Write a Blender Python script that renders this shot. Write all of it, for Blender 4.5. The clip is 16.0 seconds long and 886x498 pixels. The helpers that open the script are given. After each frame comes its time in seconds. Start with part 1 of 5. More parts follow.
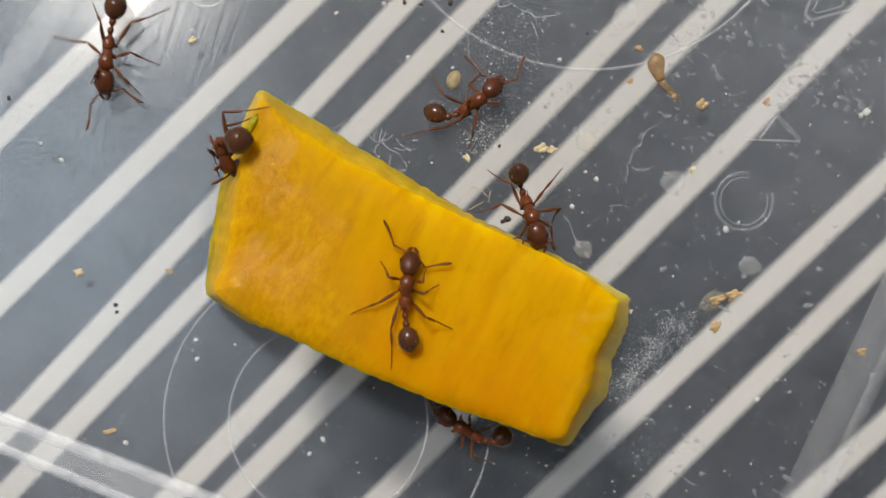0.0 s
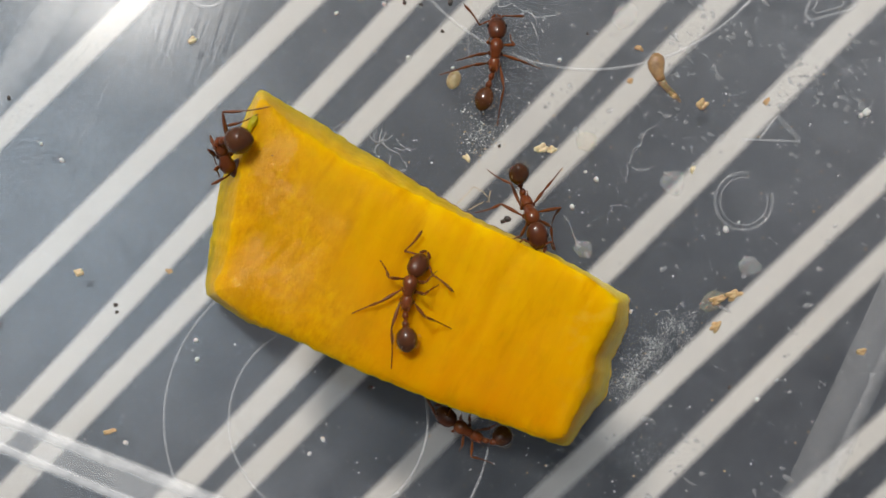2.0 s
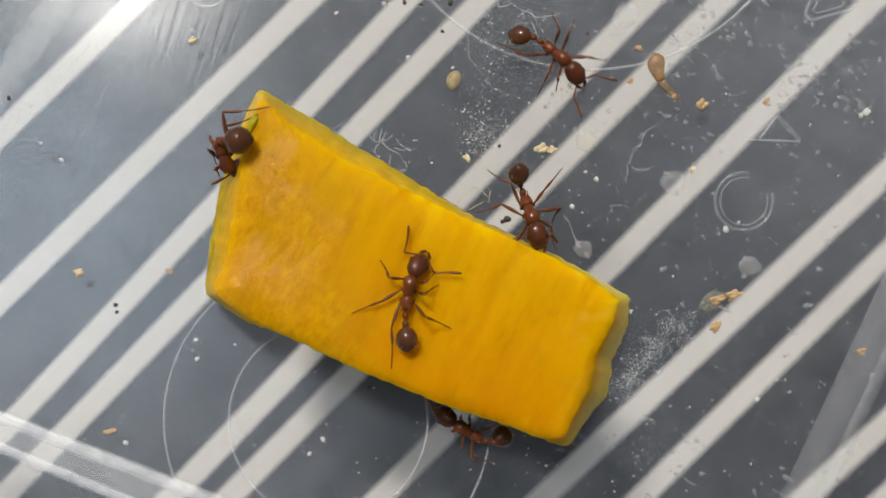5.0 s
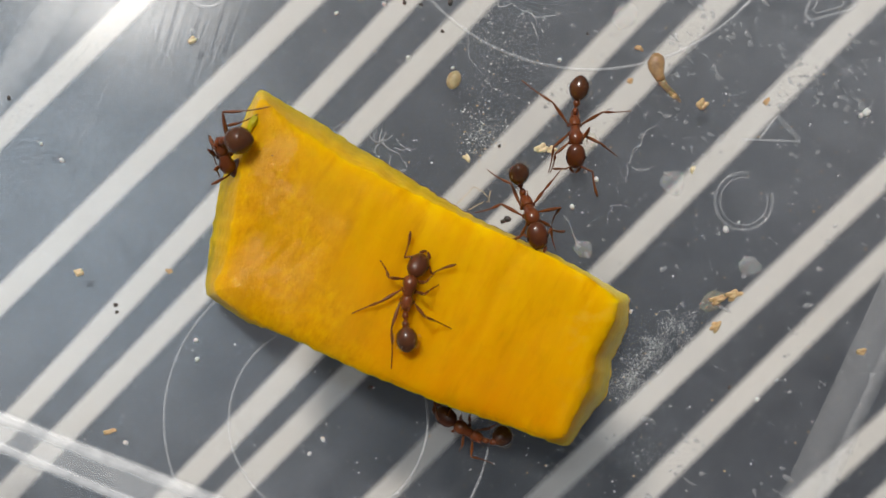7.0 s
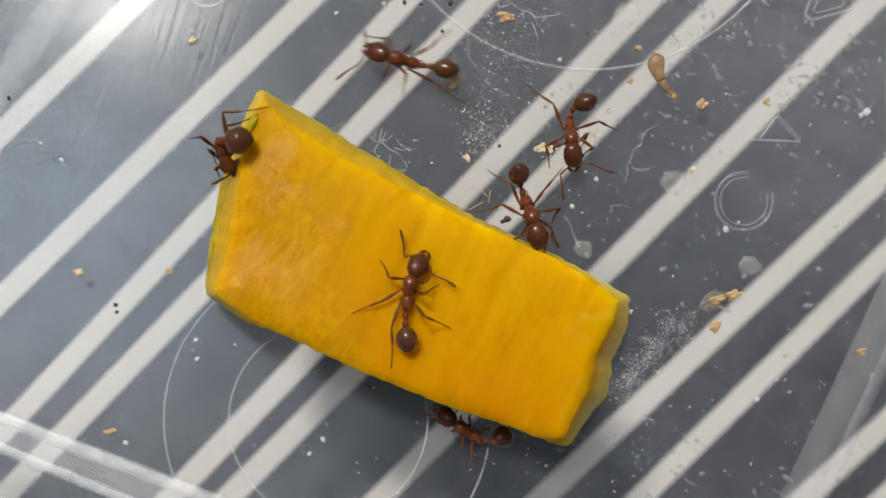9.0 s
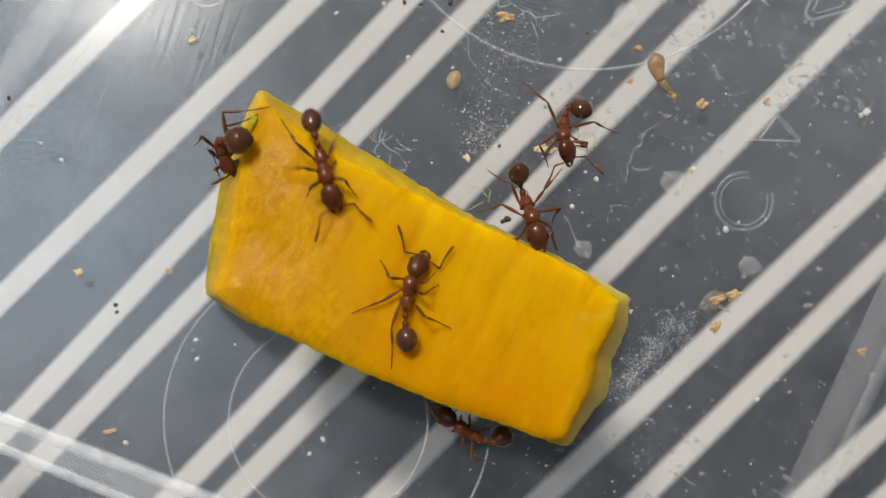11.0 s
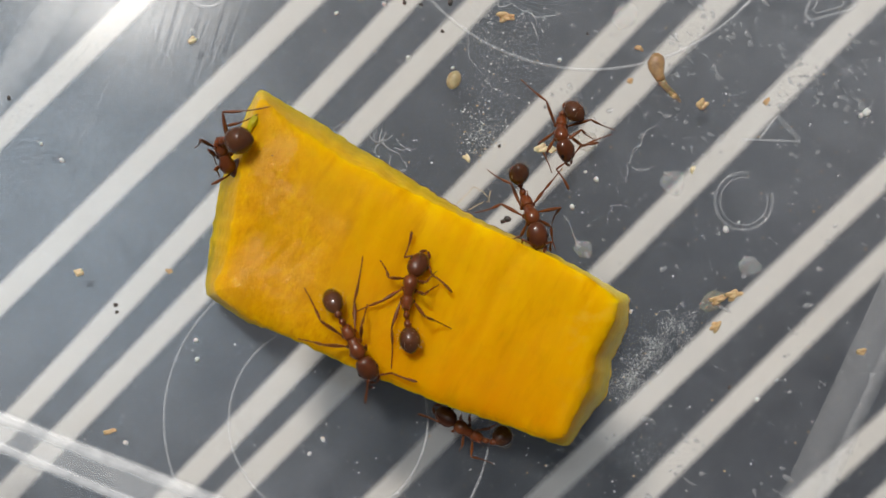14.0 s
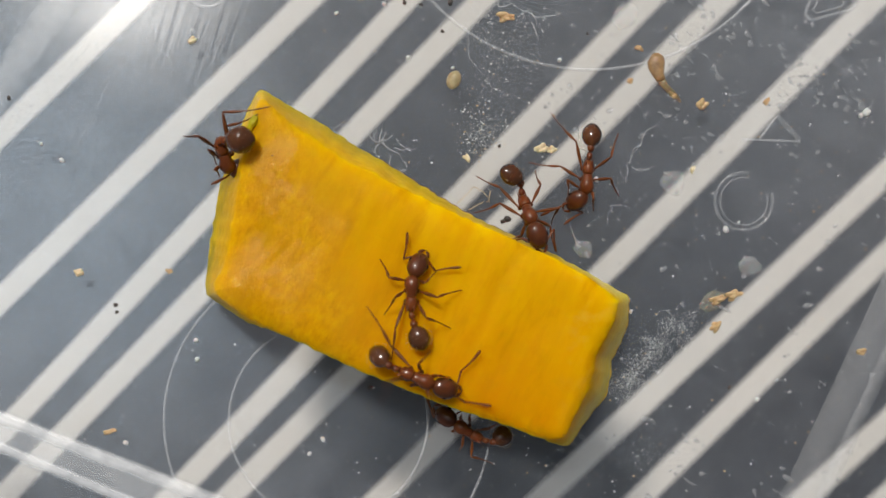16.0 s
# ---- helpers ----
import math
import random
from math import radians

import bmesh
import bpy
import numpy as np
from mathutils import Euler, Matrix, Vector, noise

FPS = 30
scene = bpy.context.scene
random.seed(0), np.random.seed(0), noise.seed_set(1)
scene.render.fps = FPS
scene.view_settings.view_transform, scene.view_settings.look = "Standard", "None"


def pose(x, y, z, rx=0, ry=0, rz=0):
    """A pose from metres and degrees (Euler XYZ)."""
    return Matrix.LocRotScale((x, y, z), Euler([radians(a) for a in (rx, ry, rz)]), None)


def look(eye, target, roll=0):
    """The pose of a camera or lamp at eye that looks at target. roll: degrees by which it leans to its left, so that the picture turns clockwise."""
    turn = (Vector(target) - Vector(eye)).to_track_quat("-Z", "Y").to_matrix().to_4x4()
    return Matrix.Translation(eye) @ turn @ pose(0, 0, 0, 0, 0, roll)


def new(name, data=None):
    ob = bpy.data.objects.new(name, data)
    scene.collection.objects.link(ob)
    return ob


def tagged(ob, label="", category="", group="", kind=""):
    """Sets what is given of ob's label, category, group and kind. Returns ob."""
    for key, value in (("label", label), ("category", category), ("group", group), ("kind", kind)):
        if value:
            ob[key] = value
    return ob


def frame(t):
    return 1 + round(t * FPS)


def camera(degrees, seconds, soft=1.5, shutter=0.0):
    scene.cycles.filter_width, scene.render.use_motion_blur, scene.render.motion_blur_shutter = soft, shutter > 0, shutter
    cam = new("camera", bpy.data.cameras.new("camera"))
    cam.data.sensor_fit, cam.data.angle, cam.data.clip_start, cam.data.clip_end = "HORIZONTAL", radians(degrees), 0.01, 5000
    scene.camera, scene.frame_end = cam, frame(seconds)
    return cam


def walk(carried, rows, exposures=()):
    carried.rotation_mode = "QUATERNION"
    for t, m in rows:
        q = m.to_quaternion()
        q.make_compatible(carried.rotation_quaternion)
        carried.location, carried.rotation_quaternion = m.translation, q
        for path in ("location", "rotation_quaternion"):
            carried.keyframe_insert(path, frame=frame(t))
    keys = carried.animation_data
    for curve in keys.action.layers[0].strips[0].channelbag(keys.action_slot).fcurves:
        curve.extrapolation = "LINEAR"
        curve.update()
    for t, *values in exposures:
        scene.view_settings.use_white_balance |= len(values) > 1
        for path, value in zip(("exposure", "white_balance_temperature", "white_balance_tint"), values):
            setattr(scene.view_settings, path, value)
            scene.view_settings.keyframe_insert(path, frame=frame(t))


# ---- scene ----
# Units: one plan unit U is 1/41.26 mm; plan x runs to the right, plan y towards the viewer, heights are in U too.
U = 0.001 / 41.26
MIDX, MIDY = 784.0, 441.0
EYE_H = 2154.0
TOP = 150.0


def spot(x, y, z=0.0):
    """The place in the world that lies at height z on the sight line of plan point (x, y)."""
    k = (1 - z / EYE_H) * U
    return Vector(((x - MIDX) * k, (MIDY - y) * k, z * U))


# ---------------------------------------------------------------- camera
cam = camera(40, 16.0, soft=1.4, shutter=0.7)
cam.data.dof.use_dof = True
cam.data.dof.focus_distance = (EYE_H - 75) * U
cam.data.dof.aperture_fstop = 40.0
OVERHEAD = pose(0, 0, EYE_H * U)
walk(cam, [(0.0, OVERHEAD), (16.0, OVERHEAD)], exposures=[(0.0, 0.0), (16.0, 0.0)])

# ---------------------------------------------------------------- light
SUN_WAY = Vector((-0.18, 0.46, 0.87)).normalized()
world = bpy.data.worlds.new("sky")
scene.world = world
world.use_nodes = True
wn = world.node_tree
sky = wn.nodes.new("ShaderNodeTexSky")
sky.sky_type = "NISHITA"
sky.sun_disc = False
sky.air_density = 0.5
sky.dust_density = 5.0
sky.ozone_density = 0.5
sky.sun_elevation = math.asin(SUN_WAY.z)
sky.sun_rotation = math.atan2(SUN_WAY.x, SUN_WAY.y)
hazy = wn.nodes.new("ShaderNodeHueSaturation")
hazy.inputs["Saturation"].default_value = 0.25
wn.links.new(sky.outputs[0], hazy.inputs["Color"])
wn.links.new(hazy.outputs[0], wn.nodes["Background"].inputs[0])
wn.nodes["Background"].inputs[1].default_value = 0.072
sun = new("sun", bpy.data.lights.new("sun", "SUN"))
sun.data.energy = 3.25
sun.data.angle = radians(8.0)
sun.data.color = (1.0, 0.95, 0.885)
sun.matrix_world = look(SUN_WAY * 0.4, (0, 0, 0))


# ---------------------------------------------------------------- materials
class Nodes:
    """A small helper to wire one node material."""

    def __init__(self, name):
        self.m = bpy.data.materials.new(name)
        self.m.use_nodes = True
        self.t = self.m.node_tree
        self.b = self.t.nodes["Principled BSDF"]
        self.out = self.t.nodes["Material Output"]
        self.coords = self.t.nodes.new("ShaderNodeTexCoord")

    def add(self, kind, **values):
        n = self.t.nodes.new(kind)
        for k, v in values.items():
            n.inputs[k.replace("_", " ")].default_value = v
        return n

    def link(self, a, b):
        self.t.links.new(a, b)

    def noise(self, scale, detail=4.0, stretch=None, turn=0.0, rough=0.55):
        n = self.add("ShaderNodeTexNoise", Scale=scale, Detail=detail, Roughness=rough)
        if stretch:
            spun = self.t.nodes.new("ShaderNodeMapping")
            spun.inputs["Rotation"].default_value = (0, 0, radians(turn))
            drawn = self.t.nodes.new("ShaderNodeMapping")
            drawn.inputs["Scale"].default_value = stretch
            self.link(self.coords.outputs["Object"], spun.inputs[0])
            self.link(spun.outputs[0], drawn.inputs[0])
            self.link(drawn.outputs[0], n.inputs["Vector"])
        else:
            self.link(self.coords.outputs["Object"], n.inputs["Vector"])
        return n.outputs[0]

    def ramp(self, fac, *stops):
        r = self.t.nodes.new("ShaderNodeValToRGB")
        while len(r.color_ramp.elements) < len(stops):
            r.color_ramp.elements.new(0.5)
        for e, (p, c) in zip(r.color_ramp.elements, stops):
            e.position = p
            e.color = (*c, 1) if len(c) == 3 else c
        self.link(fac, r.inputs[0])
        return r.outputs[0]

    def mix(self, fac, a, b):
        m = self.t.nodes.new("ShaderNodeMix")
        m.data_type = "RGBA"
        for v, i in ((fac, 0), (a, 6), (b, 7)):
            if isinstance(v, (int, float)):
                m.inputs[i].default_value = v
            elif isinstance(v, tuple):
                m.inputs[i].default_value = (*v, 1)
            else:
                self.link(v, m.inputs[i])
        return m.outputs[2]

    def math(self, op, a, b=0.0, clamp=False):
        m = self.t.nodes.new("ShaderNodeMath")
        m.operation = op
        m.use_clamp = clamp
        for v, i in ((a, 0), (b, 1)):
            if isinstance(v, (int, float)):
                m.inputs[i].default_value = v
            else:
                self.link(v, m.inputs[i])
        return m.outputs[0]

    def bump(self, height, distance, strength=1.0, after=None):
        n = self.add("ShaderNodeBump", Strength=strength, Distance=distance)
        self.link(height, n.inputs["Height"])
        if after:
            self.link(after, n.inputs["Normal"])
        self.link(n.outputs[0], self.b.inputs["Normal"])
        self.link(n.outputs[0], self.b.inputs["Coat Normal"])
        return n.outputs[0]

    def set(self, **values):
        for k, v in values.items():
            s = self.b.inputs[k.replace("_", " ")]
            if isinstance(v, (int, float, tuple)):
                s.default_value = (*v, 1) if isinstance(v, tuple) and len(v) == 3 and s.type == "RGBA" else v
            else:
                self.link(v, s)
        return self


def chitin(name, dark, light, rough=0.28, scale=5000.0, coat=0.25, carved=0.0):
    """Insect shell; carved is how deep its fine lengthwise wrinkles are."""
    n = Nodes(name)
    grain = n.noise(scale, 5)
    big = n.noise(1300, 2)
    c = n.ramp(n.math("MULTIPLY_ADD", grain, 0.5, True), (0.2, dark), (0.85, light))
    c = n.mix(n.ramp(big, (0.35, (0, 0, 0)), (0.7, (0.8, 0.8, 0.8))), c, dark)
    n.set(Base_Color=c, Roughness=rough, Specular_IOR_Level=0.18, Coat_Weight=coat, Coat_IOR=1.5, Coat_Roughness=0.11, Subsurface_Weight=0.25,
          Subsurface_Radius=(1.0, 0.35, 0.15), Subsurface_Scale=0.00018)
    wrinkles = n.noise(9500, 3, (0.35, 1.0, 1.0))
    n.bump(n.math("ADD", n.math("MULTIPLY", grain, 0.4), n.math("MULTIPLY", wrinkles, carved)), 0.000016, 0.8)
    return n.m


M_THORAX = chitin("reddish_brown_chitin", (0.048, 0.011, 0.003), (0.135, 0.035, 0.008), 0.32, 5000, 0.32, 1.3)
M_HEAD = chitin("dark_brown_chitin", (0.034, 0.009, 0.003), (0.092, 0.025, 0.007), 0.30, 5000, 0.40, 1.0)
M_GASTER = chitin("glossy_brown_black_chitin", (0.024, 0.009, 0.0035), (0.098, 0.033, 0.011), 0.20, 2600, 0.6)
M_LEG = chitin("amber_brown_chitin", (0.052, 0.014, 0.004), (0.150, 0.047, 0.011), 0.40, 5000, 0.04)
M_EYE = chitin("black_compound_eye", (0.006, 0.004, 0.004), (0.015, 0.01, 0.01), 0.25, 20000)


def flesh_material():
    n = Nodes("wet_yellow_flesh")
    streak = n.noise(620, 4, (1.0, 0.22, 1.0), 24.0)
    thread = n.noise(2600, 3, (1.0, 0.12, 1.0), 24.0)
    fine = n.noise(3600, 5)
    blotch = n.noise(260, 3)
    c = n.ramp(streak, (0.30, (0.44, 0.165, 0.0003)), (0.52, (0.53, 0.236, 0.0004)), (0.75, (0.57, 0.298, 0.0006)))
    c = n.mix(n.ramp(blotch, (0.35, (0, 0, 0)), (0.68, (0.6, 0.6, 0.6))), c, (0.53, 0.245, 0.0004))
    # yellower and brighter towards the far side
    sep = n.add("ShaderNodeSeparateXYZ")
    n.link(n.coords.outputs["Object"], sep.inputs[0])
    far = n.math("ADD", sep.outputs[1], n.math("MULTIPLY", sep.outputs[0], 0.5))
    far_tone = n.math("ADD", n.math("MULTIPLY", far, 130.0), 0.65, True)
    c = n.mix(n.math("MULTIPLY", far_tone, 0.75), c, n.ramp(streak, (0.3, (0.56, 0.325, 0.0005)), (0.7, (0.62, 0.415, 0.0008))))
    marks = n.ramp(n.noise(1100, 4, (1.0, 0.25, 1.0), 26.0), (0.53, (0, 0, 0)), (0.68, (0.7, 0.7, 0.7)))
    c = n.mix(marks, c, (0.40, 0.180, 0.0004))
    c = n.mix(n.ramp(thread, (0.35, (0.22, 0.22, 0.22)), (0.6, (0, 0, 0))), c, (0.44, 0.20, 0.0004))
    # the rough pulp end of the slice
    axis = n.math("ADD", sep.outputs[0], n.math("MULTIPLY", sep.outputs[1], 0.3))
    wob = n.math("MULTIPLY", n.math("SUBTRACT", blotch, 0.5), 0.006)
    pulp = n.math("MULTIPLY", n.math("SUBTRACT", -0.0030, n.math("ADD", axis, wob)), 420.0, True)
    mottle = n.ramp(n.noise(4200, 5, (1.0, 0.5, 1.0), 27.0, 0.65), (0.32, (0.39, 0.18, 0.0004)), (0.5, (0.50, 0.255, 0.0006)), (0.7, (0.58, 0.345, 0.001)))
    sunk = n.ramp(n.noise(680, 4, (1.0, 0.6, 1.0), 27.0), (0.48, (0, 0, 0)), (0.64, (0.6, 0.6, 0.6)))
    mottle = n.mix(sunk, mottle, (0.40, 0.20, 0.0006))
    c = n.mix(n.math("MULTIPLY", pulp, 0.75), c, mottle)
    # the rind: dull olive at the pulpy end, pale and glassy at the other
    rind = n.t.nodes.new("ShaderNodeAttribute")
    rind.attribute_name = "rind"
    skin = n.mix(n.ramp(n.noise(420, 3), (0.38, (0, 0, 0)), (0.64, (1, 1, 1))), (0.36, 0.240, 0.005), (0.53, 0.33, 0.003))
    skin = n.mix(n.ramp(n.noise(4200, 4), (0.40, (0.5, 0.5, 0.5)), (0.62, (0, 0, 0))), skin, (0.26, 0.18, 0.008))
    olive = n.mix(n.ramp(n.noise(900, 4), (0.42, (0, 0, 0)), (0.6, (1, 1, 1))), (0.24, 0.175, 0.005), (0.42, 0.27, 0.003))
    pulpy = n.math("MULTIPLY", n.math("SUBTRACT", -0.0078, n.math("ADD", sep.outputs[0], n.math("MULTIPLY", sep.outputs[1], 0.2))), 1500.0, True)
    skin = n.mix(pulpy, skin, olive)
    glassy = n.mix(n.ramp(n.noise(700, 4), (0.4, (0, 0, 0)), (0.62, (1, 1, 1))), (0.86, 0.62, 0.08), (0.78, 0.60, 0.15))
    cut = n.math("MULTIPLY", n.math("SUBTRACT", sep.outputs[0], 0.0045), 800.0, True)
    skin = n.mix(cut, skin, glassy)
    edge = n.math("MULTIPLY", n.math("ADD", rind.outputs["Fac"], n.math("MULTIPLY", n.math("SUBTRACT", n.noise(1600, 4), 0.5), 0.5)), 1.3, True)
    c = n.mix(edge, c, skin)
    # thin flesh at the cut ends lets the board show through
    thin = n.math("MULTIPLY", edge, n.math("MULTIPLY", cut, 0.32))
    rough = n.math("MULTIPLY_ADD", fine, 0.35)
    rough.node.inputs[2].default_value = 0.22
    # juice lies in patches
    pools = n.ramp(n.noise(520, 3), (0.38, (0.15, 0.15, 0.15)), (0.58, (1, 1, 1)))
    film_share = n.math("MAXIMUM", n.math("MULTIPLY", n.math("MULTIPLY", pulp, pools), n.math("SUBTRACT", 1.0, edge)), n.math("MULTIPLY", n.math("MULTIPLY", edge, n.math("SUBTRACT", 1.0, edge)), 2.0))
    wet = n.math("MULTIPLY_ADD", film_share, 0.55)
    wet.node.inputs[2].default_value = 0.01
    n.set(Base_Color=c, Roughness=rough, Specular_IOR_Level=0.02, Coat_Weight=wet, Coat_IOR=1.5, Coat_Roughness=0.02, Subsurface_Weight=1.0,
          Subsurface_Radius=(1.0, 0.95, 0.2), Subsurface_Scale=0.0015, IOR=1.38, Alpha=n.math("SUBTRACT", 1.0, thin))
    lumps = n.noise(11000, 5, (1.0, 0.6, 1.0), 27.0)
    ridges = n.noise(4200, 3, (1.0, 0.45, 1.0), 27.0)
    wide = n.math("ADD", n.math("MULTIPLY", lumps, 0.5), n.math("MULTIPLY", ridges, 0.6))
    h = n.math("ADD", n.math("MULTIPLY", wide, n.math("MAXIMUM", pulp, n.math("MULTIPLY", edge, 0.5))), n.math("MULTIPLY", fine, 0.12))
    h = n.math("ADD", h, n.math("MULTIPLY", thread, 0.10))
    n.bump(h, 0.00008, 0.9)
    film = n.add("ShaderNodeBump", Strength=1.0, Distance=0.00013)
    beads = n.noise(4600, 1, (1.0, 0.65, 1.0), 27.0)
    specks = n.noise(7000, 0)
    beady = n.math("ADD", n.math("MULTIPLY", beads, 0.8), n.math("MULTIPLY", specks, 0.2))
    n.link(n.math("MULTIPLY", beady, n.math("ADD", n.math("MULTIPLY", n.math("MAXIMUM", pulp, edge), 0.85), 0.15)), film.inputs["Height"])
    n.link(film.outputs[0], n.b.inputs["Coat Normal"])
    return n.m


def rind_material(name, a, b):
    n = Nodes(name)
    g = n.noise(1500, 5)
    s = n.noise(420, 3)
    c = n.mix(n.ramp(s, (0.38, (0, 0, 0)), (0.64, (1, 1, 1))), n.ramp(g, (0.3, a), (0.7, b)), (0.50, 0.31, 0.002))
    n.set(Base_Color=c, Roughness=0.6, Specular_IOR_Level=0.08, Coat_Weight=0.22, Coat_Roughness=0.12, Subsurface_Weight=0.85,
          Subsurface_Radius=(1.0, 0.65, 0.06), Subsurface_Scale=0.0013)
    n.bump(n.math("ADD", g, n.math("MULTIPLY", n.noise(7000, 4), 0.5)), 0.00014, 0.8)
    return n.m


M_FLESH = flesh_material()

M_GREEN = rind_material("green_rind", (0.10, 0.17, 0.006), (0.22, 0.24, 0.006))


def plate_material():
    """Clear moulded plastic with a fine grain and scuffs."""
    n = Nodes("clear_scuffed_plastic")
    sep = n.add("ShaderNodeSeparateXYZ")
    n.link(n.coords.outputs["Object"], sep.inputs[0])

    def leaning(x, y):
        """Tilts a flat face's shading normal to steer its glare into one corner."""
        lean = n.add("ShaderNodeBump", Strength=1.0, Distance=1.0)
        n.link(n.math("ADD", n.math("MULTIPLY", sep.outputs[0], -x), n.math("MULTIPLY", sep.outputs[1], -y)), lean.inputs["Height"])
        return lean.outputs[0]

    upper, under = leaning(0.036, 0.126), leaning(0.067, 0.225)
    wave = n.noise(260, 2)
    worn = n.noise(900, 4, (1.0, 0.35, 1.0), 40.0)
    rough = n.ramp(worn, (0.40, (0.12, 0.12, 0.12)), (0.75, (0.19, 0.19, 0.19)))
    bump = n.add("ShaderNodeBump", Strength=1.0, Distance=0.0000016)
    scuffs = n.noise(3800, 2, (1.0, 0.06, 1.0), 18.0)
    n.link(n.math("ADD", n.math("MULTIPLY", scuffs, 3.0), n.math("MULTIPLY", wave, 2.0)), bump.inputs["Height"])
    n.link(upper, bump.inputs["Normal"])
    # sky blue of the reflection is put into the gloss tint
    sheen = (0.52, 0.75, 1.0, 1)
    sharp = n.add("ShaderNodeBsdfGlossy", Color=(1.0, 1.0, 1.0, 1))
    n.link(rough, sharp.inputs["Roughness"])
    n.link(bump.outputs[0], sharp.inputs["Normal"])
    pits = n.add("ShaderNodeBump", Strength=1.0, Distance=0.0000115)
    n.link(n.noise(10800, 0), pits.inputs["Height"])
    n.link(under, pits.inputs["Normal"])
    grainy = n.add("ShaderNodeBsdfGlossy", Roughness=0.16, Color=sheen)
    n.link(pits.outputs[0], grainy.inputs["Normal"])
    broad = n.add("ShaderNodeBsdfGlossy", Roughness=0.40, Color=sheen)
    n.link(pits.outputs[0], broad.inputs["Normal"])
    gloss = n.t.nodes.new("ShaderNodeMixShader")
    gloss.inputs[0].default_value = 0.58
    n.link(grainy.outputs[0], gloss.inputs[1])
    n.link(broad.outputs[0], gloss.inputs[2])
    clear = n.add("ShaderNodeBsdfTransparent", Color=(0.95, 0.95, 0.945, 1))
    # bluish tint stands in for sky mirrored in the plastic
    haze = n.add("ShaderNodeBsdfDiffuse", Color=(0.70, 0.75, 0.82, 1))
    fres = n.add("ShaderNodeFresnel", IOR=1.135)
    one = n.t.nodes.new("ShaderNodeMixShader")
    dust = n.ramp(n.noise(620, 7, None, 0.0, 0.65), (0.38, (0.008, 0.008, 0.008)), (0.85, (0.042, 0.042, 0.042)))
    # left-hand sheen painted into the haze share; the fine moulded grain speckles it
    side = n.math("MULTIPLY", sep.outputs[0], -42.0)
    side = n.math("ADD", side, n.math("MULTIPLY", n.math("SUBTRACT", n.noise(160, 4), 0.5), 1.2), True)
    top = n.math("ADD", n.math("MULTIPLY", sep.outputs[1], 160.0), 0.35, True)
    grain = n.math("MULTIPLY", top, n.ramp(n.noise(11500, 1), (0.54, (0, 0, 0)), (0.68, (0.20, 0.20, 0.20))))
    low = n.math("SUBTRACT", 1.0, top)
    grain = n.math("ADD", grain, n.math("ADD", n.math("MULTIPLY", low, 0.03), 0.015))
    # speckled pale veil, stronger towards the far right corner
    far = n.math("SUBTRACT", n.math("ADD", n.math("MULTIPLY", sep.outputs[0], 45.0), n.math("MULTIPLY", sep.outputs[1], 75.0)), 0.35, True)
    veil = n.math("MULTIPLY", far, n.ramp(n.noise(1500, 6, None, 0.0, 0.7), (0.35, (0.012, 0.012, 0.012)), (0.7, (0.06, 0.06, 0.06))))
    dust_and_sheen = n.math("ADD", n.math("ADD", n.math("MULTIPLY", side, grain), veil), dust)
    n.link(dust_and_sheen, one.inputs[0])
    n.link(clear.outputs[0], one.inputs[1])
    n.link(haze.outputs[0], one.inputs[2])
    two = n.t.nodes.new("ShaderNodeMixShader")
    n.link(fres.outputs[0], two.inputs[0])
    n.link(one.outputs[0], two.inputs[1])
    n.link(gloss.outputs[0], two.inputs[2])
    face = n.add("ShaderNodeFresnel", IOR=1.09)
    three = n.t.nodes.new("ShaderNodeMixShader")
    n.link(face.outputs[0], three.inputs[0])
    n.link(two.outputs[0], three.inputs[1])
    n.link(sharp.outputs[0], three.inputs[2])
    n.link(three.outputs[0], n.out.inputs[0])
    return n.m


def moulded_material(name, white, rough, soft=False):
    """Thicker moulded plastic: it scatters a share of the light."""
    n = Nodes(name)
    g = n.noise(1400, 4)
    tint = n.ramp(g, (0.3, (0.70, 0.72, 0.74)), (0.7, (0.86, 0.87, 0.88)))
    haze = n.add("ShaderNodeBsdfDiffuse")
    n.link(tint, haze.inputs[0])
    clear = n.add("ShaderNodeBsdfTransparent", Color=(0.94, 0.95, 0.96, 1))
    glossy = n.add("ShaderNodeBsdfGlossy", Roughness=rough)
    fres = n.add("ShaderNodeFresnel", IOR=1.5)
    one = n.t.nodes.new("ShaderNodeMixShader")
    share = n.ramp(n.noise(700, 3), (0.3, (white * 0.75,) * 3), (0.7, (white,) * 3))
    if soft:
        body = n.t.nodes.new("ShaderNodeAttribute")
        body.attribute_name = "body"
        share = n.math("MULTIPLY", share, body.outputs["Fac"])
    n.link(share, one.inputs[0])
    n.link(clear.outputs[0], one.inputs[1])
    n.link(haze.outputs[0], one.inputs[2])
    two = n.t.nodes.new("ShaderNodeMixShader")
    n.link(fres.outputs[0], two.inputs[0])
    n.link(one.outputs[0], two.inputs[1])
    n.link(glossy.outputs[0], two.inputs[2])
    n.link(two.outputs[0], n.out.inputs[0])
    return n.m


M_PLATE = plate_material()
M_RING = moulded_material("frosted_plastic_ridge", 0.22, 0.2)
M_FAINT = moulded_material("worn_plastic_ridge", 0.11, 0.3)
M_RIM = moulded_material("milky_plastic_rim", 0.36, 0.5)
M_BAND = moulded_material("milky_soft_plastic_rib", 0.40, 0.5, True)
M_HAZE = moulded_material("cloudy_plastic_channel", 0.20, 0.5, True)
M_RIB = moulded_material("hazy_plastic_rib", 0.115, 0.5, True)


